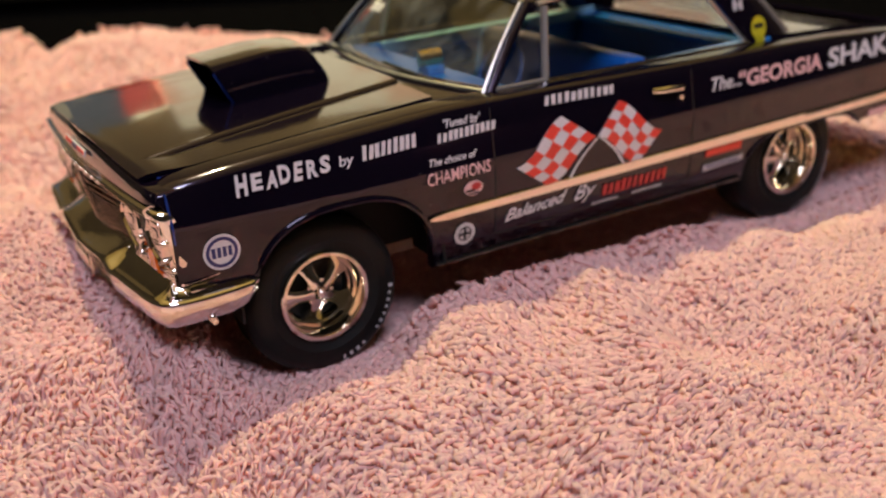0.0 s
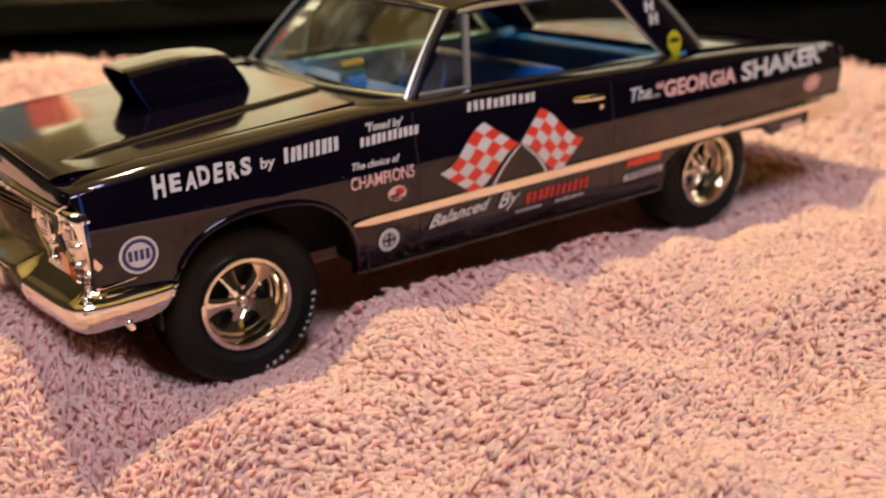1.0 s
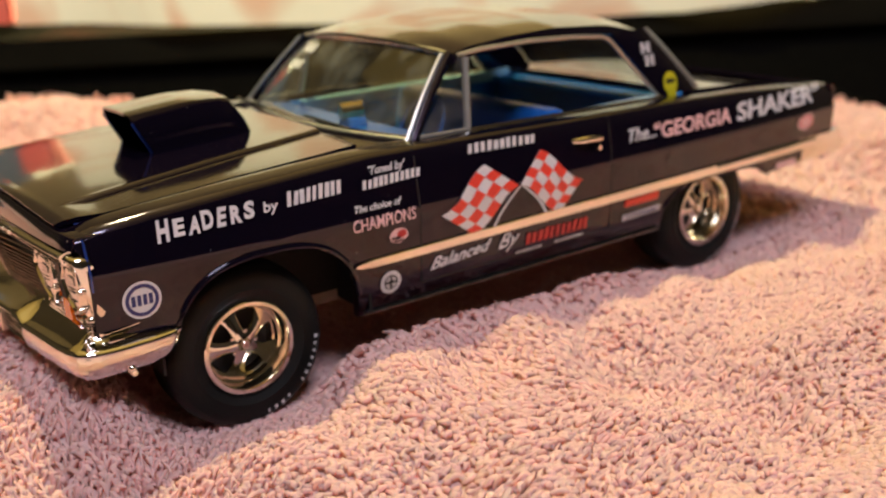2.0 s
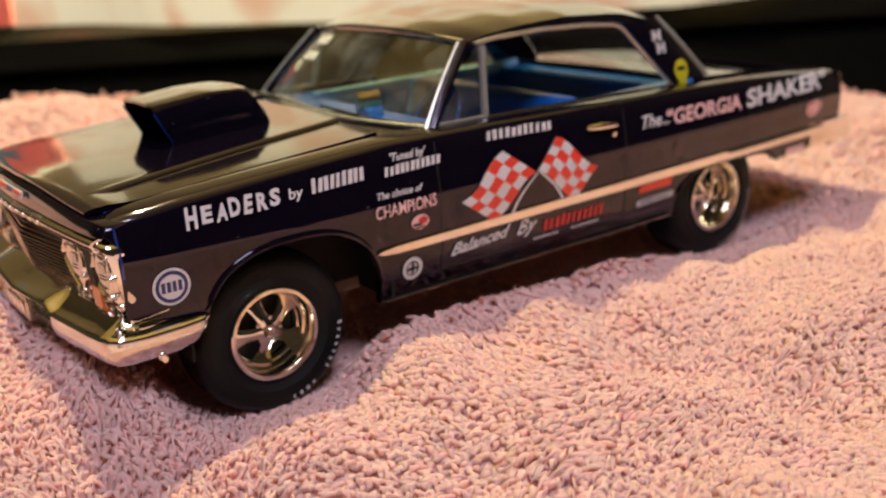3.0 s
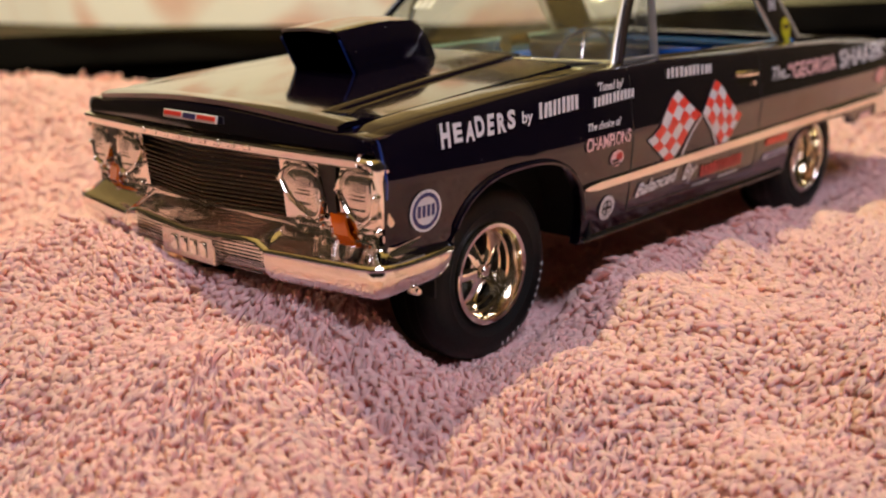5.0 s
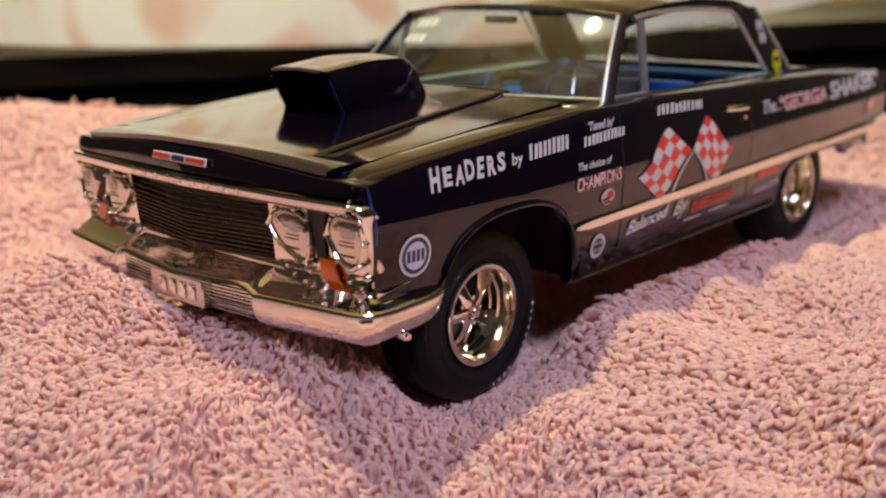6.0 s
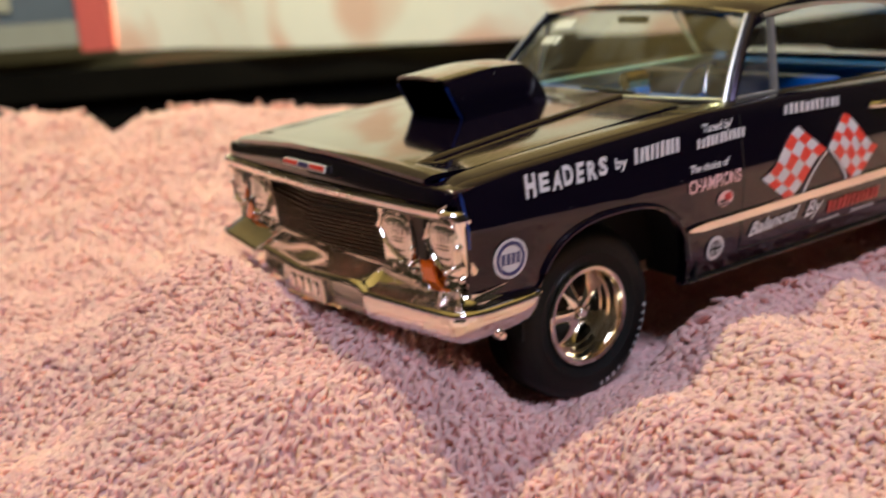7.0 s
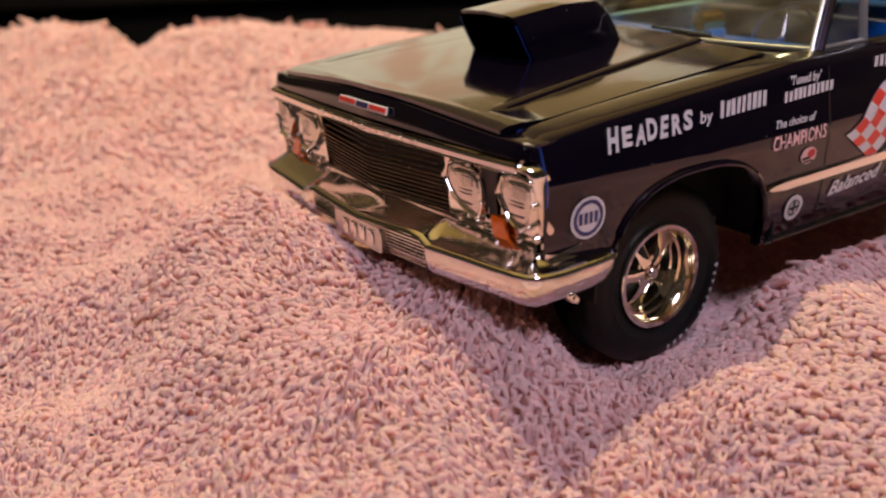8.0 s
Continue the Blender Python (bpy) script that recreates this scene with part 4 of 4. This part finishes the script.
def chequered(corner, along, down, flip):
    """A waving chequered flag of 4 by 5 squares, from the corner at the staff."""
    c, a, d = (np.array(v) for v in (corner, along, down))

    def at(i, j):
        p = c + a * i + d * j
        return (p[0], p[1] + 0.022 * math.sin(math.pi * (1.7 * j + 0.2)) - 0.013)

    whole = [[at(i, j) for i in (0, 0.5, 1)] for j in np.linspace(0, 1, 21)]
    polys = [[p[0], p[1], q[1], q[0]] for p, q in zip(whole, whole[1:])] + [[p[1], p[2], q[2], q[1]] for p, q in zip(whole, whole[1:])]
    flag = decal("chequered_flag", polys, WHITE, "red and white chequered racing flag decal")
    for i in range(4):
        for j in range(5):
            if (i + j + flip) % 2:
                js = np.linspace(j / 5, (j + 1) / 5, 5)
                decal("check", [[at(i / 4, p), at((i + 1) / 4, p), at((i + 1) / 4, q), at(i / 4, q)] for p, q in zip(js, js[1:])], RED, parent=flag, out=0.0075)


chequered((-0.085, 0.806), (-0.19, 0.135), (-0.275, -0.175), 1)
chequered((-0.07, 0.806), (0.145, 0.145), (0.265, -0.175), 0)
for a, b, m in (((-0.25, 0.60), (-0.075, 0.80), 0.02), ((0.10, 0.625), (-0.06, 0.80), -0.02)):
    pts = [(a[0] + (b[0] - a[0]) * t - m * math.sin(math.pi * t), a[1] + (b[1] - a[1]) * t) for t in np.linspace(0, 1, 9)]
    decal("flag_pole", [[(p[0] - 0.008, p[1]), (p[0] + 0.008, p[1]), (q[0] + 0.008, q[1]), (q[0] - 0.008, q[1])] for p, q in zip(pts, pts[1:])], WHITE, out=0.0075)


# ---- stickers on the rear pillar and the windshield


def on_pillar(x, z, out=0.004):
    t = (1.425 - z) / 0.385
    return (x, -(0.712 + 0.068 * t + out + 0.021), z)


def sticker(name, polys, mat, label, put, parent=None, out=0.004):
    bm = bmesh.new()
    for poly in polys:
        bm.faces.new([bm.verts.new(put(x, z, out)) for x, z in poly])
    return part(name, bm, mat, parent or car, label, smooth=False)


for z in (1.325, 1.255):
    for x in (1.02, 1.065):
        sticker("sticker_bar", [bar(x + (1.325 - z) * 0.35, z, 0.012, 0.03)], WHITE, "", on_pillar)
    sticker("sticker_bar", [bar(1.042 + (1.325 - z) * 0.35, z, 0.03, 0.008)], WHITE, "", on_pillar)
st = sticker("yellow_sticker", disc(1.21, 1.115, 0.055, 0.062), YELLOW, "round yellow sticker on the rear pillar", on_pillar)
sticker("sticker_bar", [bar(1.21, 1.125, 0.035, 0.012)], BLACK, "", on_pillar, st, 0.006)
sticker("sticker_base", [bar(1.215, 1.05, 0.035, 0.012)], YELLOW, "", on_pillar)


def on_windshield(k, t, out=0.006):
    xb, xt = -0.575 - 0.14 * (1 - k * k), -0.255 - 0.055 * (1 - k * k)
    z = 1.088 + (1.432 + 0.037 * (1 - abs(k) ** 2.4) - 1.088) * t
    return (xb + (xt - xb) * t - 0.02 * math.sin(math.pi * t) - out, k * (0.835 - 0.135 * t), z + out * 0.6)


for t, n in ((0.83, 3), (0.62, 3)):
    for i in range(n):
        sticker("windshield_mark", [bar(0.72 - i * 0.075, t, 0.026, 0.055)], WHITE, "", on_windshield)

# ---------------------------------------------------------------- table and towel
TOWEL_END = 3.55
slab("table", (-16, 18), (-14, 4.2), (-1.6, -1.1), WOOD, "dark wooden table under a pink towel", "table", "structure")


def sstep(a, b, x):
    t = np.clip((x - a) / (b - a), 0, 1)
    return t * t * (3 - 2 * t)


def blob(x, y, cx, cy, rx, ry, turn=0.0):
    c, s = math.cos(turn), math.sin(turn)
    u, v = (x - cx) * c + (y - cy) * s, -(x - cx) * s + (y - cy) * c
    return np.exp(-((u / rx) ** 2) - (v / ry) ** 2)


def towel_z(x, y):
    """The height of the towel's ground: soft folds, lower under the car, rising to the back."""
    u, v = x * ACROSS.x + y * ACROSS.y, x * AHEAD.x + y * AHEAD.y
    dx, dy = np.maximum(np.abs(x - 0.2) - 2.4, 0), np.maximum(np.abs(y) - 0.9, 0)
    away = np.hypot(dx, dy)
    z = -0.05 + 0.10 * sstep(0.0, 0.25, away)
    z = z + (0.07 * np.sin(1.5 * x + 1.1 * y + 1.0) * np.sin(1.3 * y - 0.8 * x) + 0.03 * np.sin(3.1 * x - 2.2 * y) * np.sin(2.4 * y + 1.1 * x)) * sstep(0.1, 1.0, away)
    # rumples
    rumple = 0.0
    for size, turn, shift in ((0.95, 0.3, 0.0), (0.78, 1.5, 1.1), (0.66, 2.4, 2.3), (0.85, 0.9, 4.0), (0.58, 2.9, 0.7), (1.15, 2.0, 5.2)):
        rumple = rumple + 0.02 * np.sin(6.283 / size * (x * math.cos(turn) + y * math.sin(turn)) + shift + 0.9 * np.sin(1.7 * x - 1.3 * y + shift))
    z = z + rumple * sstep(0.05, 0.5, away) * sstep(3.0, 2.2, v)
    # a crest before the bumper, from which the towel falls away
    front = sstep(-1.55, -2.1, x) * sstep(2.2, 0.6, y)
    r = x + 2.66 - 0.24 * y
    ridge = np.where(r > 0, np.exp(-((r / 0.34) ** 2)), np.exp(-((r / 0.55) ** 2))) * sstep(-1.25, -0.5, y)
    lip = np.interp(y, [-0.5, -0.2, 0.3, 0.8, 1.2, 1.8], [0.0, 0.08, 0.21, 0.24, 0.18, 0.04])
    e = x + 2.40
    swell = np.interp(y, [-1.3, -1.15, -1.0, -0.85, -0.6, -0.2, 0.15, 0.5], [0.0, 0.08, 0.22, 0.35, 0.43, 0.34, 0.20, 0.08]) * np.exp(-(((x + 2.19) / 0.22) ** 2))
    z = z + front * (lip * np.exp(-((e / np.where(e > 0, 0.17, 0.42)) ** 2)) + swell + 0.14 * ridge - 0.24 * sstep(0.5, 1.5, away))
    z = z - 0.13 * blob(x, y, -2.45, -1.45, 0.5, 0.42, -0.4)
    back = sstep(0.7, 3.3, v) * sstep(0.3, 1.8, away)
    edge = np.interp(u, [-9, -5.3, -5.0, -4.75, -4.6, -4.35, -4.07, -3.8, -3.1, -2.3, -1.6, 0, 3.9, 4.4, 9], [0.55, 0.55, 0.64, 0.72, 0.69, 0.74, 0.47, 0.60, 0.63, 0.46, 0.42, 0.34, 0.14, 0.08, 0.04])
    plain = np.interp(u, [-9, -4, 4, 9], [0.5, 0.5, 0.10, 0.04])
    near = sstep(2.5, 3.3, v)
    z = z + back * (edge * near + plain * (1 - near))
    # a bank pushed up along the near side of the car
    d = y + 1.09
    along = sstep(-1.5, -1.08, x) * (1 - 0.85 * sstep(0.1, 1.05, x)) * sstep(3.0, 2.0, x)
    z = z + 0.20 * along * np.where(d > 0, np.exp(-((d / 0.10) ** 2)), np.exp(-((d / 0.42) ** 2)))
    # folds beside it: a trough that runs out from the car and the swells on both sides
    z = z - 0.17 * blob(x, y, 0.06, -2.15, 0.30, 0.8, 0.25) + 0.09 * blob(x, y, -0.92, -2.2, 0.42, 0.6, 0.2)
    z = z + 0.07 * blob(x, y, 0.95, -2.0, 0.45, 0.8, 0.0) + 0.06 * blob(x, y, -1.5, -1.72, 0.7, 0.2, -0.45) - 0.05 * blob(x, y, -1.75, -2.0, 0.6, 0.2, -0.45)
    z = z + 0.08 * blob(x, y, -3.5, 1.2, 0.8, 0.5, -0.5)
    return z - 3.0 * np.maximum(0, v - TOWEL_END) ** 1.5


def towel_material():
    m = material("pink_terry", (0.92, 0.765, 0.72), 0.9, vary=0.10, scale=45, Specular_IOR_Level=0.08)
    nt = m.node_tree
    p = nt.nodes["Principled BSDF"]
    geo = nt.nodes.new("ShaderNodeNewGeometry")
    hsv = nt.nodes.new("ShaderNodeHueSaturation")
    rng = nt.nodes.new("ShaderNodeMapRange")
    rng.inputs["To Min"].default_value, rng.inputs["To Max"].default_value = 0.85, 1.12
    nt.links.new(geo.outputs["Random Per Island"], rng.inputs[0])
    nt.links.new(rng.outputs[0], hsv.inputs["Value"])
    yarn = nt.nodes.new("ShaderNodeMix")
    yarn.data_type = "RGBA"
    yarn.inputs[7].default_value = (0.88, 0.60, 0.60, 1)
    share = nt.nodes.new("ShaderNodeMath")
    share.operation, share.inputs[1].default_value = "MULTIPLY", 7.31
    part_of = nt.nodes.new("ShaderNodeMath")
    part_of.operation = "FRACT"
    half = nt.nodes.new("ShaderNodeMath")
    half.operation, half.inputs[1].default_value = "MULTIPLY", 0.6
    nt.links.new(geo.outputs["Random Per Island"], share.inputs[0])
    nt.links.new(share.outputs[0], part_of.inputs[0])
    nt.links.new(part_of.outputs[0], half.inputs[0])
    nt.links.new(half.outputs[0], yarn.inputs[0])
    link = p.inputs["Base Color"].links[0]
    nt.links.new(link.from_socket, yarn.inputs[6])
    nt.links.new(yarn.outputs[2], hsv.inputs["Color"])
    nt.links.new(hsv.outputs[0], p.inputs["Base Color"])
    # yarn lets some light through
    thin = nt.nodes.new("ShaderNodeBsdfTranslucent")
    thin.inputs[0].default_value = (1.0, 0.60, 0.55, 1)
    both = nt.nodes.new("ShaderNodeMixShader")
    both.inputs[0].default_value = 0.5
    out = nt.nodes["Material Output"]
    nt.links.new(p.outputs[0], both.inputs[1])
    nt.links.new(thin.outputs[0], both.inputs[2])
    nt.links.new(both.outputs[0], out.inputs[0])
    return m


TERRY = towel_material()
us, vs = np.linspace(-9, 9, 230), np.linspace(-6.5, 4.3, 170)
bm = bmesh.new()
rows = []
for v in vs:
    x, y = us * ACROSS.x + v * AHEAD.x, us * ACROSS.y + v * AHEAD.y
    rows.append(list(zip(x, y, towel_z(x, y) + 0.014)))
sheet = grid(rows)
sheet.normal_update()
for f in sheet.faces:
    if f.normal.z < 0:
        f.normal_flip()
bmesh.ops.solidify(sheet, geom=sheet.faces[:], thickness=0.03)
towel = tagged(part("towel", sheet, TERRY), "rumpled pink terry towel spread under the model car", "towel")


def terry_loops(name, u0, u1, v0, v1, pitch, length, height, radius, seed, rings=5):
    """Pile of the towel: short bent tufts of yarn, as one mesh."""
    rs = np.random.RandomState(seed)
    gu, gv = np.meshgrid(np.arange(u0, u1, pitch), np.arange(v0, v1, pitch))
    n, sides = gu.size, 4
    u, v = gu.ravel() + rs.uniform(-0.5, 0.5, n) * pitch, gv.ravel() + rs.uniform(-0.5, 0.5, n) * pitch
    x, y = u * ACROSS.x + v * AHEAD.x, u * ACROSS.y + v * AHEAD.y
    z = towel_z(x, y)
    gx, gy = (towel_z(x + 0.02, y) - z) / 0.02, (towel_z(x, y + 0.02) - z) / 0.02
    gx, gy = np.clip(gx, -0.7, 0.7), np.clip(gy, -0.7, 0.7)
    lean = 1.6 * np.sin(0.9 * x + 1.3 * np.sin(0.8 * y)) + 1.1 * np.sin(2.3 * y - 1.7 * x) - 0.6 + rs.normal(0, 1, n) * (0.38 + 0.3 * sstep(-1.2, -2.2, x)) + np.pi * (rs.rand(n) < 0.06)
    L, H = length * (1 + 0.3 * sstep(-1.8, -0.8, x)) * rs.uniform(0.7, 1.3, n), height * rs.uniform(0.85, 1.2, n)
    c, s = np.cos(lean), np.sin(lean)
    stand = np.clip(0.25 + 0.4 * np.sin(1.9 * x + 0.8 * y + 1.2) * np.sin(1.4 * y - 1.1 * x + 0.4) + 0.55 * sstep(-1.2, -2.4, x) + rs.normal(0, 0.2, n), 0, 1)
    curl = rs.normal(0, 0.65, n)
    wig = rs.normal(0, 0.22, n)
    co = np.zeros((n, rings, sides, 3))
    for k in range(rings):
        t = k / (rings - 1)
        a = (1.05 * t + 0.05) * L * (1 - 0.6 * stand)
        w = (curl * t * t + wig * np.sin(math.pi * 2 * t)) * L
        h = np.interp(t, [0, 0.3, 0.65, 1], [-0.2, 0.65, 1.0, 0.7]) + stand * 0.75 * t
        up = float(np.interp(t, [0, 0.35, 1], [0.3, 0.9, 1.0]))
        r = radius * float(np.interp(t, [0, 0.3, 0.78, 1], [0.85, 1.0, 1.1, 0.62]))
        dx, dy = c * a - s * w, s * a + c * w
        px, py, pz = x + dx, y + dy, z + gx * dx + gy * dy + H * h
        for j in range(sides):
            q = 2 * math.pi * (j + 0.5) / sides
            cr, ur = math.cos(q) * r, math.sin(q) * r
            co[:, k, j, 0] = px - s * cr - c * ur * (1 - up)
            co[:, k, j, 1] = py + c * cr - s * ur * (1 - up)
            co[:, k, j, 2] = pz + ur * up
    quads = []
    for k in range(rings - 1):
        for j in range(sides):
            quads.append((k * sides + j, k * sides + (j + 1) % sides, (k + 1) * sides + (j + 1) % sides, (k + 1) * sides + j))
    quads.append(tuple((rings - 1) * sides + j for j in range(sides)))
    q = (np.array(quads)[None] + (np.arange(n) * rings * sides)[:, None, None]).reshape(-1, 4)
    me = bpy.data.meshes.new(name)
    me.vertices.add(n * rings * sides)
    me.vertices.foreach_set("co", (co * K).ravel().astype(np.float32))
    me.loops.add(q.size)
    me.loops.foreach_set("vertex_index", q.ravel().astype(np.int32))
    me.polygons.add(len(q))
    me.polygons.foreach_set("loop_start", np.arange(0, q.size, 4, dtype=np.int32))
    me.update(calc_edges=True)
    me.validate()
    me.shade_smooth()
    me.materials.append(TERRY)
    ob = new(name, me)
    ob.parent = towel
    ob["kind"] = "stuff"
    return ob


terry_loops("terry_surface", -4.4, 4.4, -3.7, 0.6, 0.0236, 0.047, 0.033, 0.0152, 1, 5)
terry_loops("terry_surface", -7.0, 6.5, 0.6, 3.75, 0.040, 0.062, 0.034, 0.021, 2, 4)
terry_loops("terry_surface", -7.0, -4.4, -3.9, 0.6, 0.045, 0.08, 0.042, 0.022, 3, 4)
terry_loops("terry_surface", 4.4, 6.5, -3.9, 0.6, 0.045, 0.08, 0.042, 0.022, 4, 4)

# ---------------------------------------------------------------- behind the table
slab("black_ledge", (-18, 26), (9.9, 16), (-12, 0.2), BLACKCLOTH, "black ledge behind the table", "ledge", "structure")
slab("black_edge", (-18, 26), (9.7, 16), (0.2, 0.62), material("worn_black_edge", (0.006, 0.005, 0.004), 0.9, vary=0.5, scale=30, Specular_IOR_Level=0.05), "dull black edge of the ledge", "ledge", "structure")


def cloth_material():
    """White cotton with a soft blush print."""
    m = material("white_cloth", (0.64, 0.60, 0.54), 0.8, vary=0.05, scale=40)
    nt = m.node_tree
    p = nt.nodes["Principled BSDF"]
    co = nt.nodes.new("ShaderNodeTexCoord")
    n = nt.nodes.new("ShaderNodeTexNoise")
    n.inputs["Scale"].default_value, n.inputs["Detail"].default_value, n.inputs["Distortion"].default_value = 9.0, 2.0, 1.6
    nt.links.new(co.outputs["Object"], n.inputs["Vector"])
    ramp = nt.nodes.new("ShaderNodeMapRange")
    ramp.inputs["From Min"].default_value, ramp.inputs["From Max"].default_value, ramp.inputs["To Max"].default_value = 0.5, 0.62, 0.9
    nt.links.new(n.outputs[0], ramp.inputs[0])
    mix = nt.nodes.new("ShaderNodeMix")
    mix.data_type = "RGBA"
    mix.inputs[7].default_value = (0.55, 0.34, 0.27, 1)
    nt.links.new(p.inputs["Base Color"].links[0].from_socket, mix.inputs[6])
    nt.links.new(ramp.outputs[0], mix.inputs[0])
    nt.links.new(mix.outputs[2], p.inputs["Base Color"])
    return m


def hem(u):
    return lerp([(-6, 0.84), (-4.6, 0.80), (-2.5, 0.68), (-0.2, 0.60), (2.3, 0.50), (4, 0.52), (5.5, 0.64), (7, 0.80), (8.65, 1.05), (12, 1.45), (22, 2.4)], u)


rows = []
for u in np.linspace(-5.62, 22, 90):
    rows.append([tuple(room(u, 9.6 + 0.12 * math.sin(u * 0.9) * (1 - f) + 0.08 * math.sin(2.3 * u) + f * 1.0, hem(u) + f * 5.2)) for f in np.linspace(0, 1, 16)])
tagged(part("white_cloth", thick(grid(rows), 0.05), cloth_material()), "white cloth with faint blush print hanging behind the table", "cloth")
slab("red_book", (-6.08, -5.64), (9.5, 12.5), (0.88, 4.0), material("red_cover", (0.62, 0.12, 0.11), 0.5, vary=0.12, scale=40), "upright red book beside the white cloth", "book")
# grey-blue box with a pale lower border
bx = tagged(empty("grey_box", room(-8, 9.6, 0.95)), "slate-blue box with a pale grey lower border", "box")
for name, u, z, mat in (("box_body", (-10.5, -6.12), (1.32, 4.6), material("slate_card", (0.12, 0.14, 0.18), 0.5, vary=0.2, scale=60)), ("box_border", (-10.5, -6.12), (0.97, 1.32), material("grey_card", (0.33, 0.32, 0.28), 0.6, vary=0.12, scale=60)), ("box_panel", (-8.9, -7.0), (1.5, 3.2), material("beige_card", (0.4, 0.38, 0.31), 0.6, vary=0.12, scale=60))):
    v0 = 9.56 if name == "box_panel" else 9.6
    bm = box((u[0], v0, z[0]), (u[1], 12.5 if name != "box_panel" else 9.6, z[1]))
    for w in bm.verts:
        w.co = room(*w.co)
    part(name, bm, mat, bx, smooth=False)
